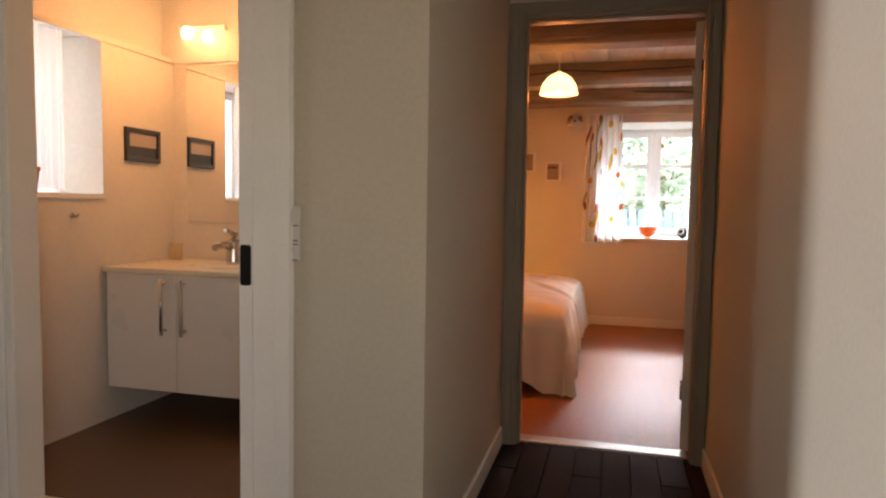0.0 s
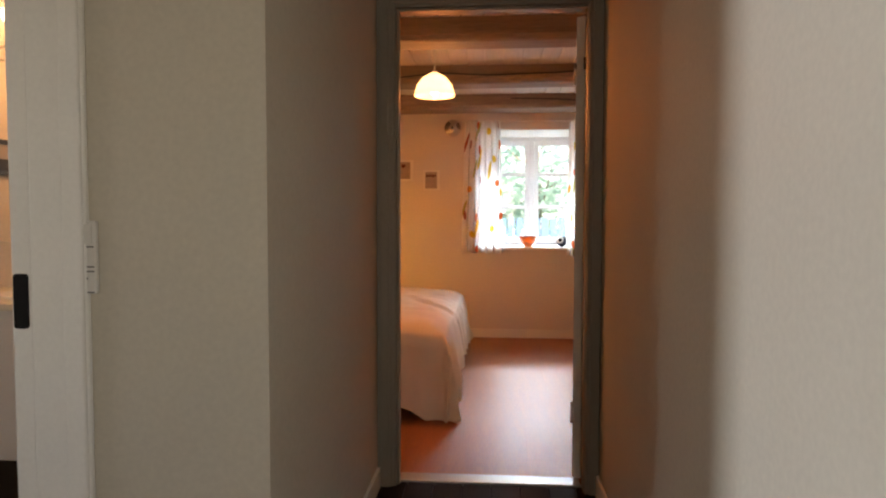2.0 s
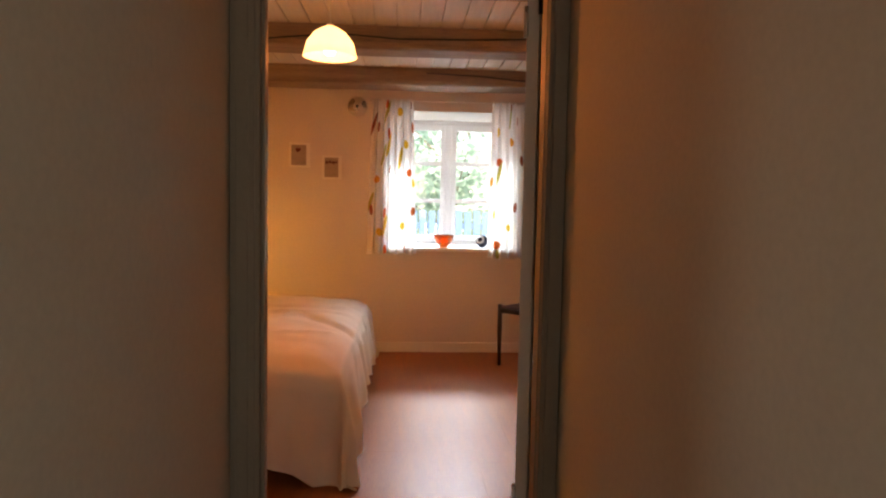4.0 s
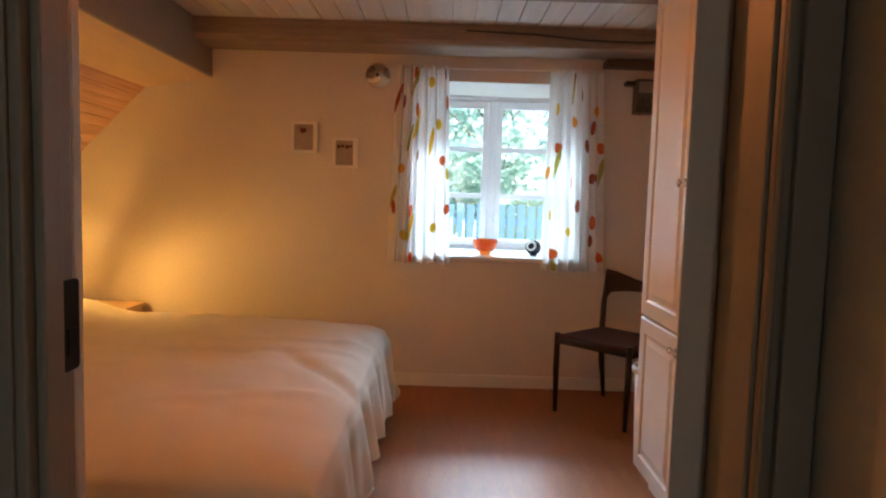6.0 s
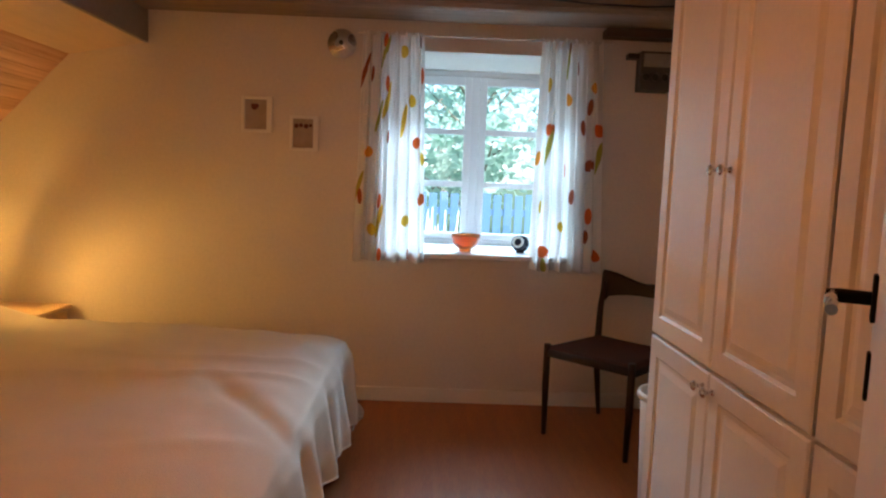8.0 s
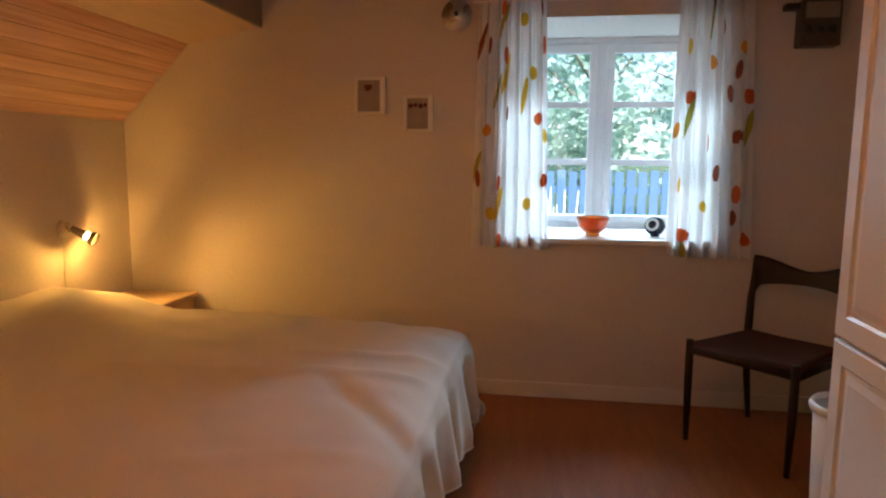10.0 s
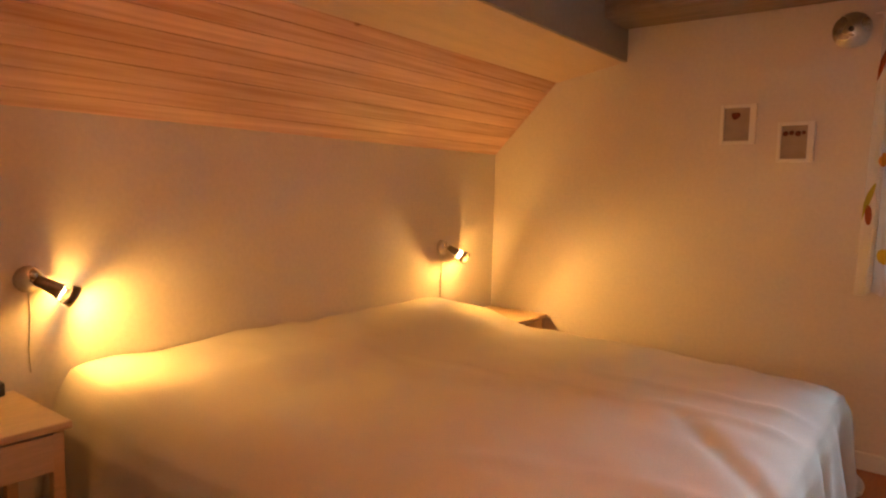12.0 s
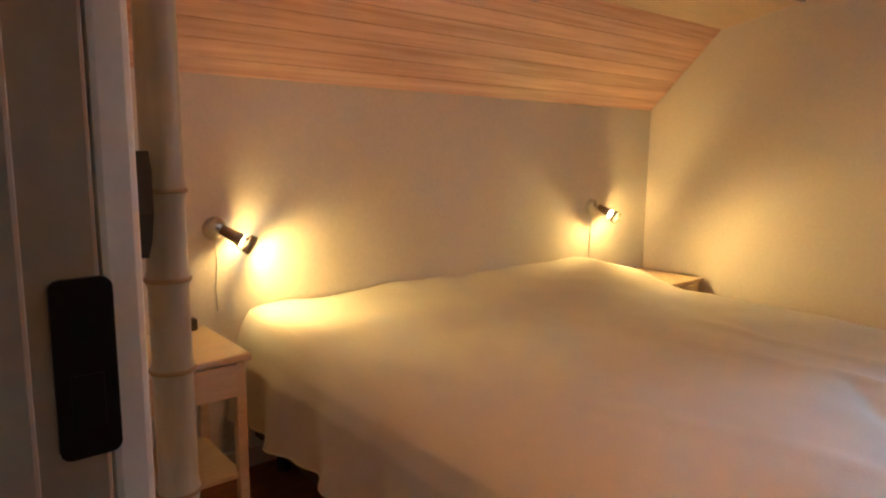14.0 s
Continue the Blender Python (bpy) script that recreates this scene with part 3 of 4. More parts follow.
part("lever", tube([(-.068, .648, 1.118), (-.070, .60, 1.117), (-.068, .54, 1.113)], [.009, .0085, .007], 12), CHROME, handle)
part("rosette", box(-.026, -.02, .630, .660, 1.088, 1.150, bevel=.002), BLACK_METAL, leaf)
part("key_plate", box(-.025, -.02, .634, .656, .985, 1.048, bevel=.002), BLACK_METAL, leaf)
part("hinge", lathe([(0, 0), (.007, 0), (.007, .09), (0, .09)], 10, pose(-.022, .004, .25)), STEEL, leaf)
part("hinge", lathe([(0, 0), (.007, 0), (.007, .09), (0, .09)], 10, pose(-.022, .004, 1.70)), STEEL, leaf)

# bed
BXA, BXB, BYA, BYB, BZ = KNEE + .01, .14, .80, 2.84, .555
bed = thing("bed", "wide double bed with a dark base against the knee wall", "bed")
part("bed_base", box(BXA, BXB - .07, BYA + .05, BYB - .05, .12, .30, bevel=.012), MATTRESS, bed)
for xx in (BXA + .1, BXB - .2):
    for yy in (BYA + .12, BYB - .12):
        part("leg", lathe([(0, 0), (.022, 0), (.028, .12), (0, .12)], 12, pose(xx, yy, 0)), MATTRESS, bed)
for y0, y1 in ((BYA + .03, (BYA + BYB) / 2 - .004), ((BYA + BYB) / 2 + .004, BYB - .03)):
    part("mattress", box(BXA, BXB - .06, y0, y1, .30, BZ - .085, bevel=.03), WHITE_PLASTIC, bed)


def foot_hem(y):
    """How far down the cover hangs at the foot, along the bed's width."""
    stops = [(.8, 1.15), (1.3, .88), (1.8, .70), (2.2, .78), (2.84, .88)]
    for (y0, a), (y1, b) in zip(stops, stops[1:]):
        if y <= y1:
            q = min(1, max(0, (y - y0) / (y1 - y0)))
            return a + (b - a) * q * q * (3 - 2 * q)
    return .88


def spread_point(u, v):
    """The cover: u from the head to the hem at the foot, v across from hem to hem."""
    drop = .44
    lx, ly = (BXB - BXA) + drop, (BYB - BYA) + 2 * drop
    s, t = u * lx, v * ly
    over_x = max(0.0, s - (BXB - BXA))
    over_a, over_b = max(0.0, drop - t), max(0.0, t - (drop + BYB - BYA))
    x = BXA + min(s, BXB - BXA)
    y = BYA + min(max(t - drop, 0), BYB - BYA)
    over_y, sign = (over_a, -1) if over_a > 0 else (over_b, 1)
    ang = math.atan2(over_y, over_x) if over_x or over_y else 0.0
    down = math.hypot(over_x, over_y) * (1 - .22 * math.sin(2 * ang) ** 2)
    if over_a:
        down *= 1 + (.62 + .6 * max(0, (s - 1.15) / .85) ** 2 - 1) * math.sin(ang) ** 2
    if over_x:
        down *= 1 + (foot_hem(y) - 1) * math.cos(ang) ** 2
    down = min(down, .536)
    fold = .026 * math.sin(s * 19 + .9 * math.sin(s * 5)) + .012 * math.sin(s * 37 + 1)
    foldx = .040 * (2 * abs(math.sin(t * 9.5 + .7 + .8 * math.sin(t * 4.3))) ** 1.5 - 1) + .014 * math.sin(t * 37 + .5)
    k = min(1, down / .3)
    px, py = x, y
    if over_x or over_y:
        a = math.atan2(over_y, over_x)
        ripple = fold * math.sin(a) + foldx * math.cos(a)
        out = .020 * min(1, down / .06) + k * (.012 + ripple) + .02 * k * math.sin(2 * a) ** 2
        px += math.cos(a) * out
        py += sign * math.sin(a) * out
    lump = .006 * noise.noise(Vector((x * 9 + y, y * 7, 5))) + .018 * noise.noise(Vector((x * 2.1, y * 2.1, 3))) + .007 * noise.noise(Vector((x * 6, y * 5, 8)))
    edge = min(1, max(0, min(BXB - x, y - BYA, BYB - y)) / .12)
    near = min(1, max(0, min(y - BYA, BYB - y)) / .05) ** .6
    head = max(0, 1 - (x - BXA) / 1.15)
    step = min(1, max(0, (.62 - (x - BXA)) / .26))
    pillow = (.034 * head * head + .044 * step * step * (3 - 2 * step)) * near
    seam = -.006 * math.exp(-((y - 1.82) / .08) ** 2)
    ridge = .015 * math.exp(-((y - 1.88 - .12 * (x + 1.19)) / .035) ** 2) * min(1, max(0, (x + 1.35) / .3))
    ridge += .013 * math.exp(-((y - 2.24 - .05 * math.sin(4 * x)) / .035) ** 2) * min(1, max(0, (x + .95) / .3))
    ridge += .009 * math.exp(-((y - 1.25 - .35 * (x + .5)) / .05) ** 2) * min(1, max(0, (x + .8) / .3))
    across = (y - 1.92 + 1.03 * (x + .19)) / 1.44
    fold_in = (.005 * math.exp(-((across - .06) / .045) ** 2) - .015 * math.exp(-(across / .036) ** 2)) * min(1, max(0, (x + .32) / .22))
    sag = .026 * (1 - edge) ** 2 + .038 * max(0, 1 - (BXB - x) / .42) ** 2 + .018 * max(0, 1 - (BYB - y) / .40) ** 2 * min(1, max(0, (x + 1.2) / .8)) + .030 * max(0, 1 - (y - BYA) / .22) ** 2
    z = BZ - down + (lump + pillow + fold_in + (seam + ridge) * edge) * (1 if down == 0 else max(0, 1 - down / .14)) - sag
    return (px, py, max(z, .012 + .006 * math.sin(s * 9 + t * 7)))


cover = thing("bedspread", "cream cotton bedspread draped loosely over the double bed", "bedspread")
part("cloth", sheet(spread_point, 150, 190), COVER, cover)
for edge in (lambda q: (1, q), lambda q: (q, 0), lambda q: (q, 1)):
    part("hem", tube([spread_point(*edge(k / 120)) for k in range(121)], .004, 6), COVER, cover)


def make_nightstand(m, w=.44, d=.41, h=.58):
    s = thing("nightstand", "pale birch nightstand with one drawer", "nightstand", m, "nightstands beside the bed")
    part("top", box(0, d, 0, w, h - .022, h, bevel=.005), BIRCH, s)
    part("apron", boxes([(.02, d - .025, .02, .034, h - .15, h - .022), (.02, d - .025, w - .034, w - .02, h - .15, h - .022), (.02, .034, .034, w - .034, h - .15, h - .022)], .002), BIRCH, s)
    dr = part("drawer", box(d - .034, d - .014, .045, w - .045, h - .135, h - .03, bevel=.003), BIRCH, s)
    part("drawer_knob", lathe([(0, 0), (.006, 0), (.006, .01), (.012, .016), (.012, .022), (0, .026)], 14, pose(d - .015, w / 2, h - .085) @ Matrix.Rotation(radians(90), 4, 'Y')), BIRCH, dr)
    for xx in (.018, d - .05):
        for yy in (.015, w - .047):
            part("leg", boxes([(xx, xx + .032, yy, yy + .032, 0, h - .022)], .004), BIRCH, s)
    part("shelf", box(.03, d - .03, .03, w - .03, .17, .186, bevel=.003), BIRCH, s)
    return s


stand = make_nightstand(pose(KNEE + .005, .245, 0))
make_nightstand(pose(KNEE + .005, 2.94, 0), h=.505)
solid("alarm_clock", box(-1.855, -1.815, .59, .645, .58, .622, bevel=.006), DARK_PLASTIC, "small dark alarm clock on the nightstand", "clock")


def reading_lamp(y, aim, z=.925):
    """A wall spot: round back plate, short arm, tapered head with an open glowing mouth, cord down the wall."""
    lamp = thing("reading_lamp", "small metal wall spot lamp, switched on, with a hanging cord", "wall lamp", pose(KNEE, y, z), "reading lamps over the bed")
    part("back_plate", lathe([(0, 0), (.040, 0), (.043, .004), (.040, .018), (.022, .026), (0, .028)], 24, Matrix.Rotation(radians(90), 4, 'Y')), STEEL, lamp)
    part("arm", tube([(.02, 0, 0), (.045, .006, -.002), (.062, .018, -.006)], .007, 10), STEEL, lamp)
    way = (Vector(aim) - Vector((.062, .018, -.006))).normalized()
    turn = Matrix.Translation((.062, .018, -.006)) @ way.to_track_quat('Z', 'Y').to_matrix().to_4x4()
    head = part("head", lathe([(0, -.022), (.016, -.020), (.018, 0), (.022, .043), (.026, .058), (.0245, .058), (.020, .042), (.016, .004), (0, .002)], 24, turn), DARK_STEEL, lamp)
    part("bulb", lathe([(0, .034), (.014, .040), (.021, .052), (.021, .060), (.012, .066), (0, .067)], 16, turn), HEAD_GLOW, head)
    part("ring", lathe([(.0285, .080), (.033, .082), (.036, .104), (.0335, .106), (.030, .086)], 24, turn), DARK_STEEL, head)
    for k in range(3):
        a = 2.1 * k + .5
        part("strut", tube([turn @ Vector((q * math.cos(a), q * math.sin(a), h)) for q, h in ((.0255, .054), (.0305, .084))], .0022, 6), DARK_STEEL, head)
    part("cord", tube([(.004, 0, -.04), (.003, .004, -.12), (.004, -.004, -.22), (.003, 0, -.30)], .0018, 6), OFFWHITE_PLASTIC, lamp, "thin pale cord")
    tip = turn @ Vector((0, 0, .094))
    return Vector((KNEE, y, z)) + tip, Vector((KNEE, y, z)) + turn @ Vector((0, 0, .5)), Vector((KNEE, y, z)) + turn @ Vector((0, 0, .075))


for y, aim, z, spot_power, gap_power in ((.735, (.092, .15, -.09), .925, 5.0, .7), (2.86, (.172, .038, -.062), .905, 5.4, 2.8)):
    tip, goal, bulb_at = reading_lamp(y, aim, z)
    spot_lamp("reading_lamp_light", tip, goal, spot_power, 168)
    bulb("reading_lamp_bulb", bulb_at, gap_power, YELLOW, .006)

# pendant lamp
pend = thing("pendant_lamp", "opal glass dome pendant lamp, switched on", "pendant lamp", pose(.05, 1.10, 0))
part("ceiling_cup", lathe([(0, CEIL), (.035, CEIL), (.035, CEIL - .02), (.008, CEIL - .034), (0, CEIL - .034)], 20), WHITE_PLASTIC, pend)
part("cord", tube([(0, 0, CEIL - .03), (0, 0, 1.99)], .003, 6), WHITE_PLASTIC, pend)
part("bulb", lathe([(0, 1.865), (.02, 1.872), (.028, 1.893), (.02, 1.918), (.012, 1.94), (0, 1.945)], 16), BULB_GLOW, pend)
part("shade", lathe([(.018, 1.998), (.034, 1.992), (.072, 1.968), (.105, 1.925), (.122, 1.862), (.118, 1.862), (.101, 1.923), (.069, 1.963), (.033, 1.987), (.018, 1.992)], 40), SHADE, pend, "glowing opal glass shade")
part("socket", lathe([(0, 2.01), (.016, 2.008), (.019, 1.985), (.019, 1.94), (0, 1.94)], 16), WHITE_PLASTIC, pend)

# cables along the beams
for y, pts in ((1.95, ((-.95, 2.20), (-.62, 2.15), (-.40, 2.145), (.0, 2.185), (.35, 2.165), (.8, 2.175), (1.25, 2.195), (1.88, 2.20))), (3.072, ((.55, 2.20), (.95, 2.19), (1.25, 2.165), (1.55, 2.16), (1.9, 2.18)))):
    solid("cable", tube([(x, y, z) for x, z in pts], .005, 8), DARK_PLASTIC, "dark electric cable pinned along the ceiling beam", "cable", "beam cables")
part("hinge", lathe([(0, 0), (.007, 0), (.007, .05), (0, .05)], 10, pose(DOOR_R + .004, -.012, 1.76)), BLACK_METAL, doorway, "dark hinge pin")

# pictures
def small_picture(x0, x1, z0, z1, motifs):
    p = thing("picture", "small white framed print with dark red shapes", "picture", group="pair of small pictures")
    f, d = .017, .022
    part("frame", boxes([(x0, x0 + f, WIN - d, WIN - .001, z0, z1), (x1 - f - .012, x1, WIN - d, WIN - .001, z0, z1), (x0 + f, x1 - f - .012, WIN - d, WIN - .001, z1 - f, z1), (x0 + f, x1 - f - .012, WIN - d, WIN - .001, z0, z0 + f)], .002), TRIM, p)
    part("print", box(x0 + f, x1 - f - .012, WIN - .012, WIN - .006, z0 + f, z1 - f), PAPER, p)
    bm = bmesh.new()
    for cx, cz, r in motifs:
        lathe([(0, 0), (r, 0), (r * .9, .0015), (0, .002)], 14, pose(x0 + cx, WIN - .0125, z1 - cz, 90, 0, 0), bm)
    part("motif", bm, MOTIF, p)


small_picture(-.525, -.36, 1.49, 1.685, [(.068, .058, .016), (.079, .052, .013), (.060, .050, .011)])
small_picture(-.262, -.105, 1.40, 1.59, [(.035, .055, .012), (.06, .052, .011), (.088, .056, .013), (.112, .052, .009)])

disc = thing("wall_lamp", "round brushed steel wall lamp, switched off", "wall lamp", pose(.014, WIN, 1.98, 90, 0, 0))
part("dish", lathe([(0, .0), (.030, .0), (.034, .020), (.076, .026), (.078, .031), (.074, .036), (.03, .050), (0, .056)], 36), STEEL, disc)
part("cap", lathe([(.012, .052), (.012, .066), (.008, .070), (0, .070)], 16), DARK_PLASTIC, disc)

# curtains
rod = thing("curtain_rod", "thin white curtain rod above the window", "curtain rod")
part("rod", tube([(.10, WIN - .055, 2.035), (1.48, WIN - .055, 2.035)], .005, 10), TRIM, rod)
for xx in (.13, 1.45):
    part("bracket", tube([(xx, WIN - .001, 2.035), (xx, WIN - .055, 2.035)], .006, 8), TRIM, rod)


def make_curtain(x0, x1, b0, b1, z0, z1, seed, prints):
    rng = random.Random(seed)
    ph = [rng.uniform(0, 6.28) for _ in range(6)]
    def wave(u, v):
        deep = .010 + .016 * (1 - v)
        return WIN - .055 + deep * math.sin(u * 40 + ph[0] + .8 * math.sin(u * 9 + ph[1])) + .007 * math.sin(u * 71 + ph[2] + 2 * v)
    def fn(u, v):
        s = u + .012 * math.sin(u * 40 + ph[3])
        x = (b0 + (b1 - b0) * s) * (1 - v) + (x0 + (x1 - x0) * s) * v
        z = z0 + (z1 - z0) * v + (.008 * math.sin(u * 22 + ph[4]) * (1 - v))
        if v > .965:
            z += .006 * math.sin(u * 120)
        return Vector((x, wave(u, v), z))
    cur = thing("curtain", "short white curtain printed with orange, red and yellow leaf shapes", "curtain", group="window curtains")
    part("cloth", sheet(fn, 150, 50), CURTAIN, cur)
    def motif(kind, cu, cv, ru, rv, lean):
        bm = bmesh.new()
        rows = []
        for i in range(7):
            ring = []
            for j in range(13):
                a, r = 2 * math.pi * j / 12, i / 6
                du, dv = r * ru * math.cos(a), r * rv * math.sin(a)
                u, v = min(1, max(0, cu + du + lean * dv)), min(.99, max(.005, cv + dv))
                ring.append(bm.verts.new(fn(u, v) + Vector((0, -.0025, 0))))
            rows.append(ring)
        for a, b in zip(rows, rows[1:]):
            for j in range(12):
                bm.faces.new((a[j], a[j + 1], b[j + 1], b[j])).smooth = True
        part("leaf_print" if rv > .04 else "dot_print", bm, PRINTS[kind], cur)
    sizes = {"dot": (.062, .026), "large": (.078, .031), "slim": (.026, .034), "leaf": (.030, .078)}
    for shape, kind, cu, cv in prints:
        ru, rv = sizes[shape]
        motif(kind, min(.97, max(.03, cu)), cv, ru * rng.uniform(.9, 1.1), rv * rng.uniform(.9, 1.1), rng.uniform(.4, .9) if shape == "leaf" else rng.uniform(-.3, .3))
    return cur


LEFT_PRINTS = [
    ("dot", "yellow", 0.67, 0.92), ("dot", "yellow", 0.80, 0.71), ("dot", "orange", 0.16, 0.48), ("dot", "red", 0.88, 0.53),
    ("dot", "red", 0.95, 0.28), ("dot", "yellow", 0.73, 0.18), ("slim", "brown", 0.44, 0.55), ("slim", "brown", 0.18, 0.82),
    ("slim", "red", 0.41, 0.78), ("slim", "red", 0.35, 0.27), ("slim", "yellow", 0.99, 0.46), ("slim", "red", 0.99, 0.82),
    ("slim", "red", 0.37, 0.03), ("slim", "brown", 0.77, 0.02), ("dot", "yellow", 0.25, 0.14), ("leaf", "brown", 0.05, 0.83),
    ("leaf", "green", 0.02, 0.33), ("leaf", "yellow", 0.42, 0.71), ("leaf", "green", 0.30, 0.64), ("leaf", "yellow", 0.68, 0.62),
    ("slim", "brown", 0.06, 0.29), ("leaf", "yellow", 0.35, 0.18), ("slim", "red", 0.37, 0.97), ("slim", "brown", 0.93, 0.97),
    ("leaf", "green", 0.37, 0.92),
]
RIGHT_PRINTS = [
    ("slim", "yellow", 0.16, 0.81), ("dot", "red", 0.19, 0.62), ("dot", "orange", 0.47, 0.75), ("slim", "brown", 0.61, 0.88),
    ("leaf", "green", 0.18, 0.54), ("slim", "orange", 0.00, 0.49), ("slim", "red", 0.45, 0.45), ("slim", "brown", 0.55, 0.33),
    ("slim", "brown", 0.82, 0.72), ("large", "red", 0.96, 0.62), ("slim", "brown", 0.70, 0.63), ("dot", "brown", 0.83, 0.47),
    ("leaf", "green", 0.96, 0.50), ("slim", "yellow", 0.09, 0.28), ("dot", "yellow", 0.42, 0.20), ("slim", "red", 0.82, 0.25),
    ("slim", "brown", 0.80, 0.16), ("large", "red", 0.16, 0.09), ("slim", "green", 0.19, 0.03), ("large", "red", 0.92, 0.07),
    ("dot", "orange", 0.88, 0.80), ("leaf", "green", 0.44, 0.91), ("slim", "brown", 0.47, 0.97),
]
make_curtain(.135, .462, .10, .497, .812, 2.045, 3, LEFT_PRINTS)
make_curtain(1.10, 1.42, 1.085, 1.478, .785, 2.045, 8, RIGHT_PRINTS)

# on the sill
bowl = solid("glass_bowl", lathe([(0, .866), (.034, .863), (.040, .868), (.032, .875), (.056, .890), (.074, .913), (.083, .943), (.086, .964), (.082, .965), (.079, .945), (.070, .917), (.050, .896), (0, .886)], 36, pose(.733, 3.52, 0)), ORANGE_GLASS, "orange glass bowl standing on the window sill", "bowl")
clock = thing("clock_radio", "round dark blue clock with a pale ring on the window sill", "clock", pose(1.06, 3.56, WZ0 + .052))
part("body", lathe([(0, -.05), (.025, -.048), (.045, -.03), (.053, 0), (.048, .028), (.036, .042), (0, .046)], 28, pose(0, 0, 0, 72, 0, -28)), NAVY, clock)
part("face_ring", lathe([(.022, .044), (.034, .0445), (.034, .048), (.022, .049)], 28, pose(0, 0, 0, 72, 0, -28)), WHITE_PLASTIC, clock)
part("foot", lathe([(0, -.052), (.026, -.052), (.022, -.04), (0, -.04)], 20), NAVY, clock)

# chair: stands with its front towards the room's middle
chair = thing("dining_chair", "dark teak dining chair with a woven brown seat and curved back", "chair", pose(1.46, 2.955, 0, 0, 0, -45))
SW, SD, SH = .232, .225, .445
for sx in (-1, 1):
    part("leg", tube([(sx * (SW - .004), -SD, 0), (sx * SW, -SD, .25), (sx * SW, -SD, SH + .022)], [.012, .018, .017], 14), TEAK, chair)
    part("back_leg", tube([(sx * (SW - .03), SD + .04, 0), (sx * (SW - .025), SD + .005, .25), (sx * (SW - .022), SD, .45), (sx * (SW - .015), SD + .02, .60), (sx * (SW - .01), SD + .055, .745)], [.012, .017, .019, .017, .013], 14), TEAK, chair)
    part("side_rail", tube([(sx * SW, -SD, SH - .03), (sx * (SW - .02), SD, SH - .04)], [.014, .014], 10, flat=1.6), TEAK, chair)
part("front_rail", tube([(-SW, -SD, SH - .02), (SW, -SD, SH - .02)], [.013, .013], 10, flat=1.7), TEAK, chair)
part("back_rail", tube([(-SW + .02, SD, SH - .03), (SW - .02, SD, SH - .03)], [.013, .013], 10, flat=1.7), TEAK, chair)


def seat_point(u, v):
    x, y = (u * 2 - 1) * (SW + .012 - .03 * v), -SD - .012 + v * (2 * SD + .02)
    dip = -.018 * (1 - (2 * u - 1) ** 2) * (1 - (2 * v - 1) ** 4)
    rim = -.03 * max(0, abs(2 * u - 1) - .93) / .07 - .03 * max(0, abs(2 * v - 1) - .93) / .07
    return (x, y, SH + .014 + dip + rim + .0012 * math.sin(u * 190))


seat = sheet(seat_point, 60, 30)
part("seat", seat, SEAT_WEAVE, chair, "woven dark brown seat")
under = box(-SW + .005, SW - .005, -SD + .002, SD - .004, SH - .035, SH - .006, bevel=.004)
part("seat_frame", under, TEAK, chair)


def back_point(u, v):
    """Backrest board: wavy top edge, arched lower edge, bowed backwards."""
    q = 2 * u - 1
    x = q * (SW + .005)
    top = .775 + .022 * math.cos(q * math.pi * 1.0 + math.pi) + .012 * abs(q)
    low = .640 + .045 * (1 - q * q) ** .5 if abs(q) < 1 else .64
    low = low - .05 * max(0, (abs(q) - .86) / .14)
    f = v * 2 if v <= .5 else 2 - v * 2
    side = 0 if v <= .5 else 1
    z = low + (top - low) * f
    y = SD + .035 + .055 * (1 - q * q) + (.10 * (z - .6)) + (.020 if side else 0)
    if f > .97:
        y = SD + .035 + .055 * (1 - q * q) + .10 * (z - .6) + .010
    return (x, y, z)


part("backrest", sheet(back_point, 40, 20), TEAK, chair)

# bin and wall-mounted box in the corner beside the wardrobes
bin_ = thing("waste_bin", "white plastic waste bin with a rolled rim", "bin", pose(1.475, 2.19, 0))
part("bucket", lathe([(0, .0), (.088, 0), (.092, .006), (.108, .455), (.104, .455), (.088, .012), (0, .012)], 32), WHITE_PLASTIC, bin_)
part("rim", lathe([(.105, .445), (.118, .448), (.122, .462), (.116, .478), (.106, .474), (.103, .46)], 32), WHITE_PLASTIC, bin_)
shelf = thing("wall_shelf", "narrow dark brown wooden shelf under the beam", "shelf")
part("board", box(1.43, EAST - .005, WIN - .10, WIN - .001, 2.066, 2.110, bevel=.004), BROWN_WOOD, shelf)
meter = thing("fuse_box", "grey wall-mounted fuse box with dark switches", "fuse box")
part("housing", box(1.625, 1.80, WIN - .085, WIN - .001, 1.79, 2.0, bevel=.006), METER_GREY, meter)
part("cover", box(1.64, 1.785, WIN - .094, WIN - .084, 1.915, 1.985, bevel=.003), BOX_SHADE_GREY, meter, "pale cover plate")
for k in range(3):
    part("switch", lathe([(0, 0), (.020, 0), (.020, .012), (.012, .022), (0, .024)], 14, pose(1.655 + .052 * k, WIN - .084, 1.862, 90, 0, 0)), DARK_PLASTIC, meter)
part("cable_entry", box(1.565, 1.627, WIN - .06, WIN - .002, 1.962, 1.99, bevel=.004), DARK_PLASTIC, meter)

# bamboo pole and its holder beside the doorway
pole = thing("bamboo_pole", "pale bamboo pole leaning upright beside the doorway", "bamboo pole", pose(-.183, .071, 0))
profile, z = [(0, 0.0), (.0175, 0.0)], 0.0
nodes = [.13, .28, .43, .58, .73, .88, 1.0, 1.085, 1.165, 1.34, 1.53, 1.72, 1.9]
for nz in nodes:
    profile += [(.0178, nz - .008), (.0195, nz - .003), (.0205, nz), (.0192, nz + .004), (.0178, nz + .010)]
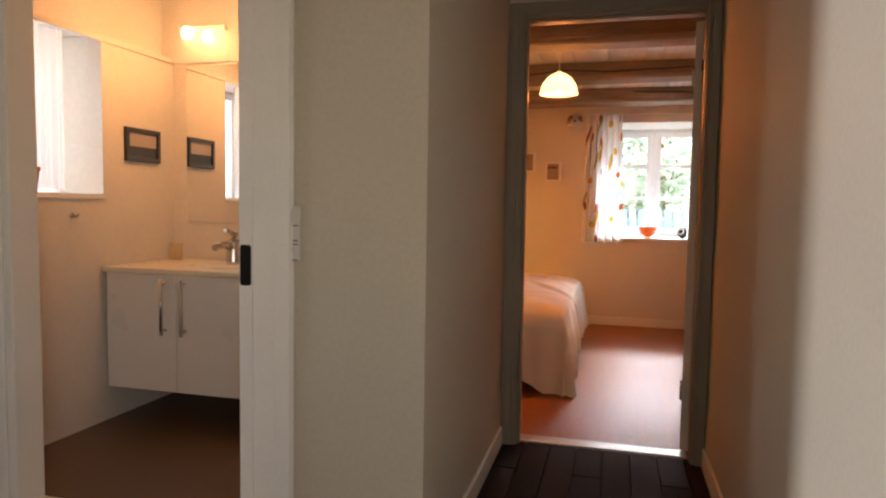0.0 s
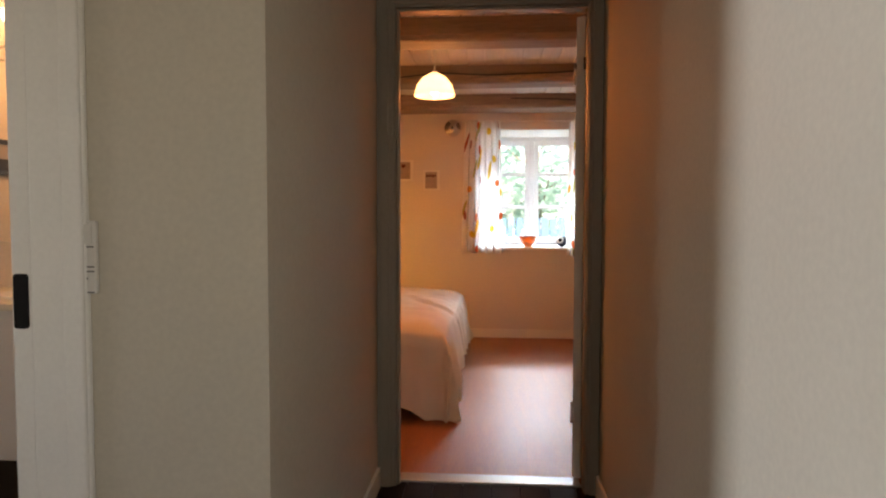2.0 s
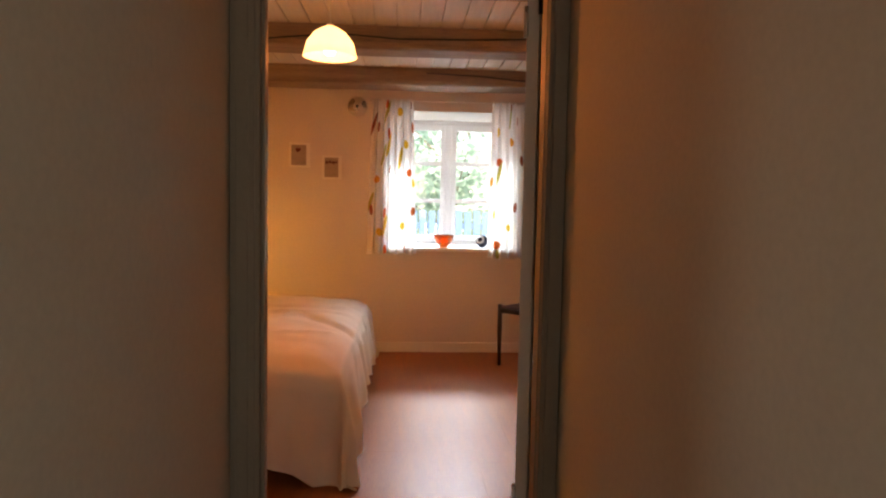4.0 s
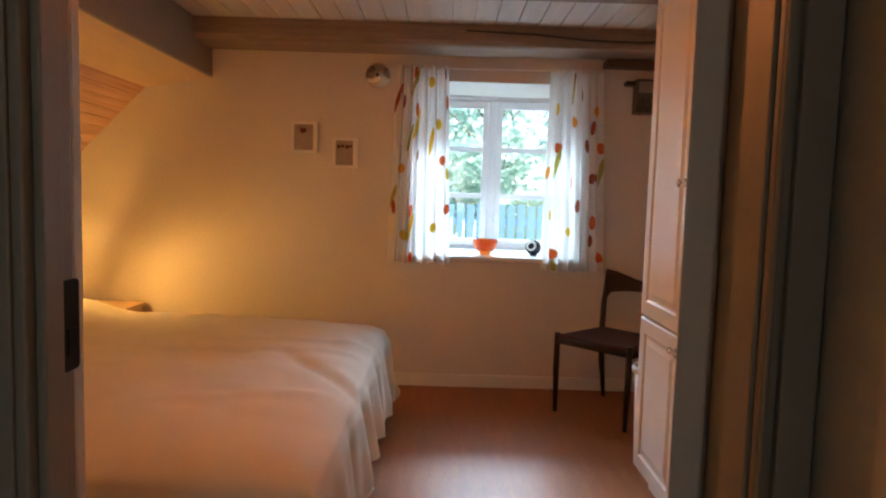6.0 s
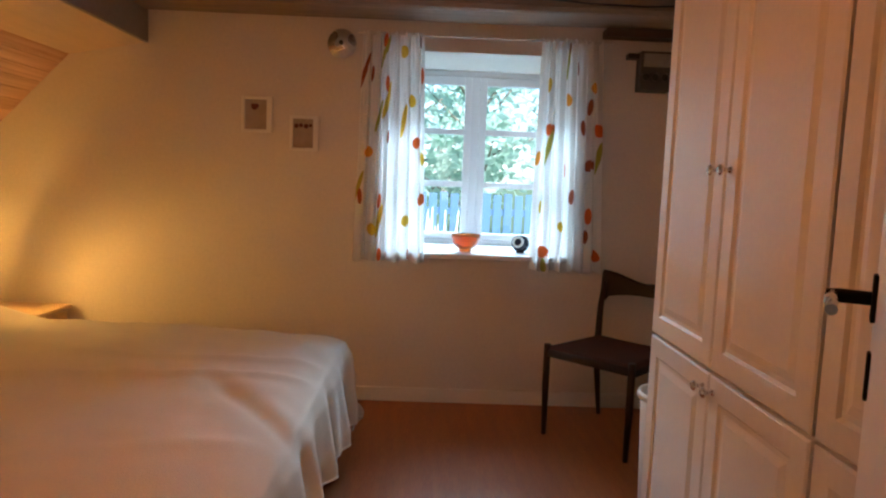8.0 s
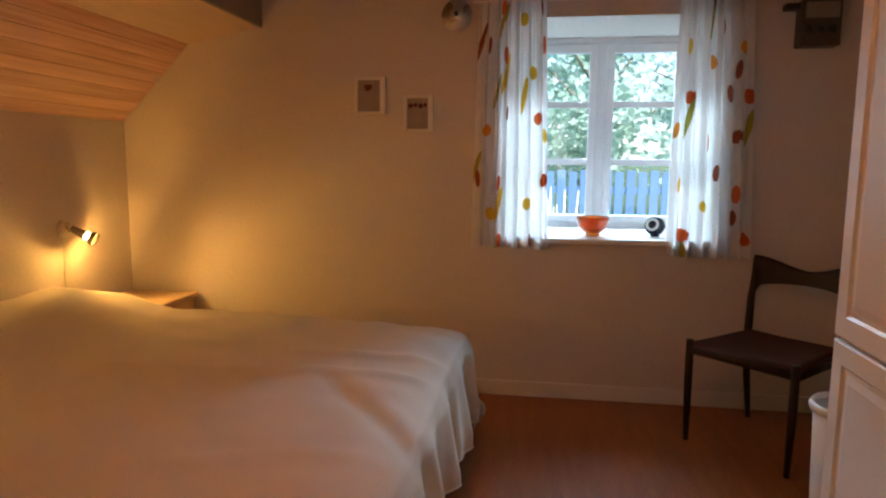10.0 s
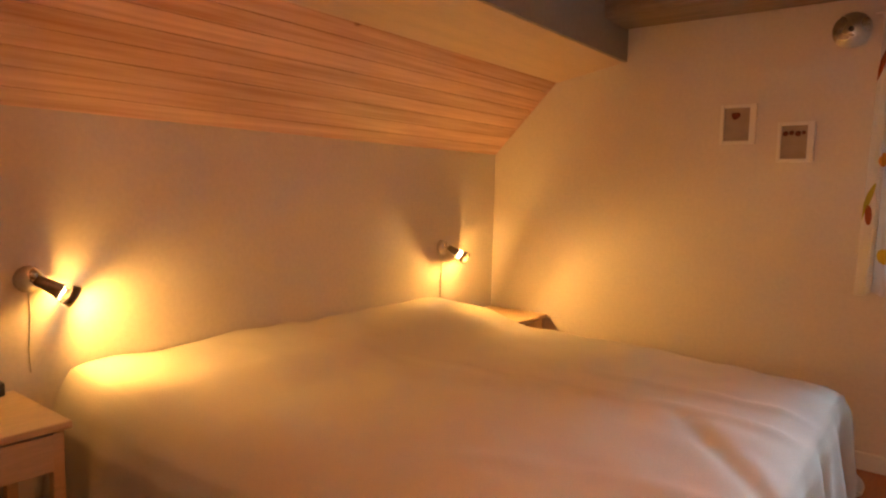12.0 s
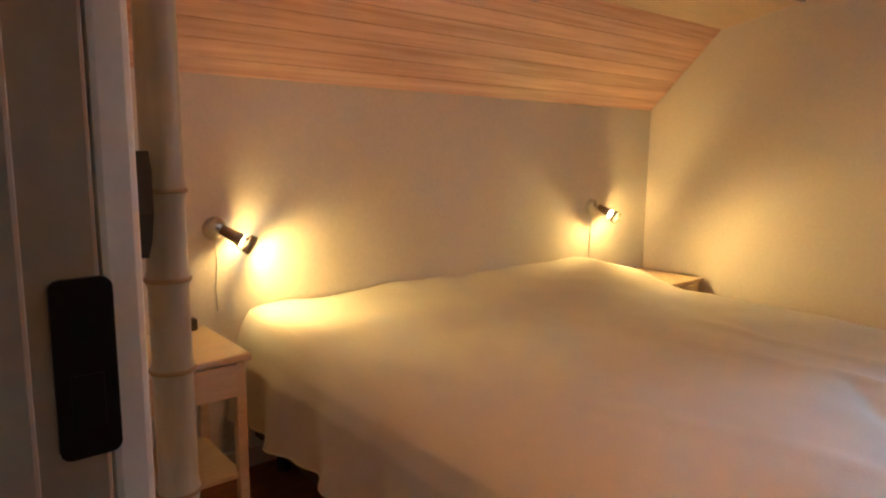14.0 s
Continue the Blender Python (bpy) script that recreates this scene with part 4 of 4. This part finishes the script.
profile += [(.0176, 1.99), (.015, 1.99), (0, 1.975)]
part("cane", lathe(profile, 24), BAMBOO, pole)
for nz in nodes:
    part("node", lathe([(.0198, nz - .0022), (.0209, nz - .0008), (.0209, nz + .0008), (.0198, nz + .0022)], 24), BAMBOO_NODE, pole)
hook = thing("wall_hook", "dark wooden hook holding the bamboo pole", "wall hook")
part("hook_body", extrude_outline([(-.158, 1.20), (-.128, 1.20), (-.122, 1.185), (-.122, 1.15), (-.130, 1.128), (-.142, 1.112), (-.152, 1.13), (-.158, 1.16)], .001, .045), DARK_PLASTIC, hook)

# hall switch and socket
sw = thing("wall_socket", "white wall switch and socket plate", "wall socket")
part("plate", box(-.520, -.460, HALL_Y - .014, HALL_Y - .001, .970, 1.130, bevel=.003), OFFWHITE_PLASTIC, sw)
# dark strips drawn for the shadow lines at the plate's edges and joints
for z in (.972, 1.018, 1.028, 1.072):
    part("joint_shade", box(-.516, -.464, HALL_Y - .0148, HALL_Y - .0135, z, z + .003, bevel=.0004), DARK_PLASTIC, sw, "dark strip painted as shadow along the switch joint")
part("rocker", box(-.513, -.467, HALL_Y - .018, HALL_Y - .013, 1.080, 1.123, bevel=.002), OFFWHITE_PLASTIC, sw)
for dx, dz in ((-.008, .006), (.008, .006), (0, -.008)):
    part("socket_hole", lathe([(0, 0), (.003, 0), (.003, .002), (0, .002)], 8, pose(-.490 + dx, HALL_Y - .0135, .998 + dz, 90, 0, 0)), DARK_PLASTIC, sw)

# ---- bathroom things ----
van = thing("vanity_cabinet", "white wall-hung bathroom cabinet with bar handles", "cabinet")
part("body", box(-1.885, -1.10, -.60, BATH_Y, .262, .80, bevel=.002), CABINET, van)
for x0, x1 in ((-1.883, -1.508), (-1.504, -1.102)):
    part("door", box(x0, x1, -.62, -.601, .258, .802, bevel=.003), CABINET, van)
for hx in (-1.563, -1.458):
    h = part("handle", tube([(hx, -.652, .528), (hx, -.652, .785)], .008, 10), STEEL, van, "brushed steel bar handle")
    part("post", tube([(hx, -.62, .548), (hx, -.652, .548)], .007, 8), STEEL, h)
    part("post", tube([(hx, -.62, .765), (hx, -.652, .765)], .007, 8), STEEL, h)
top = thing("washbasin_counter", "pale washbasin counter on the bathroom cabinet", "counter")
part("slab", box(-1.895, -1.09, -.635, BATH_Y, .803, .832, bevel=.006), COUNTER, top)
part("basin_rim", lathe([(.19, .832), (.205, .836), (.20, .842), (.17, .836), (.12, .81), (0, .806)], 32, pose(-1.33, -.34, 0)), WHITE_PLASTIC, top)
tap = thing("faucet", "chrome single lever washbasin tap", "faucet", pose(-1.41, -.30, .832) @ Matrix.Scale(1.45, 4))
part("body", lathe([(0, 0), (.026, 0), (.024, .01), (.021, .075), (.018, .085), (0, .086)], 20), CHROME, tap)
part("spout", tube([(0, 0, .055), (0, -.06, .07), (0, -.11, .062)], [.013, .012, .011], 12), CHROME, tap)
part("lever", tube([(0, 0, .085), (0, .01, .10), (0, -.05, .118)], [.011, .010, .007], 10), CHROME, tap)
solid("card_stand", box(-1.86, -1.78, -.205, -.19, .833, .92, bevel=.004), BIRCH, "small brown card standing on the counter", "card")
solid("mirror", box(-1.81, -1.12, BATH_Y - .006, BATH_Y - .001, 1.03, 1.86), MIRROR, "frameless bathroom mirror above the counter", "mirror")
bp = thing("photo_frame", "black framed dark landscape photograph", "picture")
fx, fy0, fy1, fz0, fz1 = BATH_X, -.475, -.228, 1.335, 1.50
part("frame", boxes([(fx, fx + .018, fy0, fy0 + .022, fz0, fz1), (fx, fx + .018, fy1 - .022, fy1, fz0, fz1), (fx, fx + .018, fy0 + .022, fy1 - .022, fz1 - .022, fz1), (fx, fx + .018, fy0 + .022, fy1 - .022, fz0, fz0 + .022)], .002), BLACK_FRAME, bp)
part("print", box(fx, fx + .008, fy0 + .022, fy1 - .022, fz0 + .075, fz1 - .022), PHOTO_SKY, bp)
part("print_lower", box(fx, fx + .008, fy0 + .022, fy1 - .022, fz0 + .022, fz0 + .075), PHOTO_LAND, bp)
bl = thing("bathroom_lamp", "bathroom wall lamp with two glowing bulbs", "wall lamp")
part("rail", box(-1.84, -1.56, BATH_Y - .03, BATH_Y - .001, 2.03, 2.06, bevel=.004), WHITE_PLASTIC, bl)
for hx, hz in ((-1.765, 2.01), (-1.64, 1.985)):
    part("bulb", lathe([(0, -.026), (.020, -.022), (.028, 0), (.022, .024), (.013, .038), (0, .039)], 16, pose(hx, BATH_Y - .06, hz)), BULB_GLOW, bl)
BATH_POWER = 2.9
bulb("bathroom_lamp_light", (-1.45, BATH_Y - .45, 1.90), BATH_POWER, (1.0, 0.50, 0.20), .05)
bwin = thing("window_2", "small white bathroom window in a deep recess", "window")
bwin["kind"] = "structure"
part("window_frame", boxes([(-2.26, -2.20, bw[0] - .1, bw[0] - .05, bw[2] - .05, bw[3] + .01), (-2.26, -2.20, bw[1] + .05, bw[1] + .1, bw[2] - .05, bw[3] + .01), (-2.26, -2.20, bw[0] - .05, bw[1] + .05, bw[3] - .04, bw[3] + .01), (-2.26, -2.20, bw[0] - .05, bw[1] + .05, bw[2] - .05, bw[2])], .004), SASH, bwin)
g = part("pane", box(-2.235, -2.231, bw[0] - .05, bw[1] + .05, bw[2], bw[3] - .04), GLASS, bwin)
g.visible_shadow = False
part("window_sill", box(-2.2, BATH_X + .01, bw[0], bw[1], bw[2] - .02, bw[2] + .004, bevel=.003), SASH, bwin)


def bath_curtain(u, v):
    return (-1.945 + .014 * math.sin(u * 60) + .006 * math.sin(u * 23), bw[0] + .01 + u * .30, bw[2] + .02 + v * .69)


solid("bathroom_curtain", sheet(bath_curtain, 80, 12), SHEER, "sheer white curtain in the bathroom window", "curtain")
solid("plant_pot", lathe([(0, 0), (.030, 0), (.042, .09), (.046, .09), (.046, .105), (.038, .105), (.036, .09), (0, .085)], 20, pose(-1.935, -.985, bw[2] + .004)), TERRACOTTA, "small terracotta pot on the bathroom sill", "plant pot")
hk = thing("towel_hook", "small metal hook on the bathroom wall", "hook", pose(BATH_X, -.80, 1.07))
part("plate", lathe([(0, 0), (.012, 0), (.012, .004), (0, .006)], 14, Matrix.Rotation(radians(90), 4, 'Y')), STEEL, hk)
part("peg", tube([(.004, 0, 0), (.03, 0, -.004), (.036, 0, .008)], .005, 8), STEEL, hk)

# ---- outside ----
ground = structure("ground", boxes([(-400, 400, 4.13, 800, -.35, -.25)]), GRASS, "garden lawn outside the window", "ground")
fence = thing("garden_fence", "blue grey painted wooden picket fence in the garden", "fence")
FY, FT = 8.6, 1.14
part("rail", box(-3.5, 7.5, FY + .025, FY + .06, .85, .94), FENCE, fence)
part("rail", box(-3.5, 7.5, FY + .025, FY + .06, .05, .14), FENCE, fence)
me = mesh_of("picket", box(-.055, .055, 0, .022, -.2, FT, bevel=.004), FENCE)
k = 0
while k * .145 < 11:
    piece("picket", me, fence, (-3.5 + k * .145, FY, .01 * math.sin(k * 3.1)))
    k += 1


def leafy_tree(name, x, y, height, spread, seed, leaf, leaves):
    rng = random.Random(seed)
    t = thing(name, "blue-green leafy garden tree behind the fence, daylight glare painted in", "tree", pose(x, y, -.26), "garden trees")
    trunk = tube([(0, 0, 0), (.06, .03, height * .25), (-.03, .05, height * .5), (.04, 0, height * .8)], [.16, .12, .09, .03], 10)
    limbs = []
    for k in range(9):
        a, z0 = k * 2.4 + rng.uniform(-.4, .4), height * rng.uniform(.18, .6)
        tip = Vector((math.cos(a) * spread * rng.uniform(.55, .95), math.sin(a) * spread * rng.uniform(.5, .9), z0 + height * rng.uniform(.12, .32)))
        tube([(0, 0, z0), tip * .5 + Vector((0, 0, z0 * .5)), tip], [.04, .022, .008], 7, trunk)
        limbs.append(tip)
    limbs += [Vector((rng.uniform(-.4, .4) * spread, rng.uniform(-.4, .4) * spread, height * rng.uniform(.2, 1.0))) for _ in range(26)]
    part("trunk", trunk, BARK, t)
    verts, faces = [], []
    for _ in range(leaves):
        c = rng.choice(limbs)
        p = c + Vector((rng.gauss(0, .26), rng.gauss(0, .26), rng.gauss(0, .22))) * spread * .55
        p.z = max(p.z, .3)
        r = rng.uniform(.07, .16)
        n1 = Vector((rng.gauss(0, 1), rng.gauss(0, 1), rng.gauss(0, .7))).normalized()
        n2 = n1.cross(Vector((rng.gauss(0, 1), rng.gauss(0, 1), rng.gauss(0, 1)))).normalized()
        i = len(verts)
        verts += [p - n1 * r, p + n2 * r * .5, p + n1 * r, p - n2 * r * .5]
        faces.append((i, i + 1, i + 2, i + 3))
    me = bpy.data.meshes.new("crown")
    me.from_pydata([tuple(v) for v in verts], [], faces)
    me.materials.append(leaf)
    crown = new("crown", me)
    crown.parent = t
    return t


leafy_tree("tree", -1.2, 11.2, 4.6, 1.9, 1, LEAF_BLUE_GLARE, 2800)
leafy_tree("tree", 1.4, 12.2, 5.0, 2.0, 2, LEAF_GLARE, 2800)
leafy_tree("tree", 3.9, 11.6, 4.4, 1.8, 3, LEAF_GLARE, 2800)
leafy_tree("tree", 6.6, 12.6, 5.4, 2.2, 4, LEAF_BLUE_GLARE, 2800)
leafy_tree("tree", 0.2, 15.6, 6.4, 2.6, 5, LEAF_GLARE, 2400)
leafy_tree("tree", 4.2, 16.4, 6.6, 2.8, 6, LEAF_GLARE, 2400)

rng = random.Random(12)
bm = bmesh.new()
for _ in range(60):
    x, y = rng.uniform(-.1, .85), rng.uniform(6.2, 6.8)
    h, lx = rng.uniform(.55, 1.02), rng.uniform(-.08, .08)
    tube([(x, y, -.25), (x + lx * .5, y, h * .5), (x + lx, y, h)], [.006, .012, .003], 5, bm)
solid("ornamental_grass", bm, PALE_PLUME, "clump of pale plumed grass in front of the fence", "grass", kind="stuff")

# ---- floor pieces ----
me = mesh_of("plank", box(-.0940, .0940, 0, 1.280, -.0125, 0, bevel=.0005), LAMINATE)
col = 0
x = KNEE + .094
while x < EAST - .05:
    y = -1.28 * ((col * .37) % 1) + .0
    while y < WIN:
        y0, y1 = max(y, .0), min(y + 1.28, WIN - .002)
        if y1 - y0 > .05:
            p = piece("plank", me if y1 - y0 > 1.27 else mesh_of("plank", box(-.0940, .0940, 0, y1 - y0, -.0125, 0, bevel=.0005), LAMINATE), floor_bed, (x, y0, 0))
        y += 1.28
    x += .188
    col += 1
me = mesh_of("plank", box(-.058, .058, 0, 1.797, -.016, 0, bevel=.003), DARK_BOARD)
x, col = HALL_L + .06, 0
while x < HALL_R:
    y = -4.6 + .6 * (col % 3) - 1.2
    while y < -.07:
        y0, y1 = max(y, -4.58), min(y + 1.8, -.062)
        if y1 - y0 > .06:
            piece("plank", me if y1 - y0 > 1.79 else mesh_of("plank", box(-.058, .058, 0, y1 - y0 - .003, -.016, 0, bevel=.003), DARK_BOARD), floor_hall, (x, y0, 0))
        y += 1.8
    x += .12
    col += 1
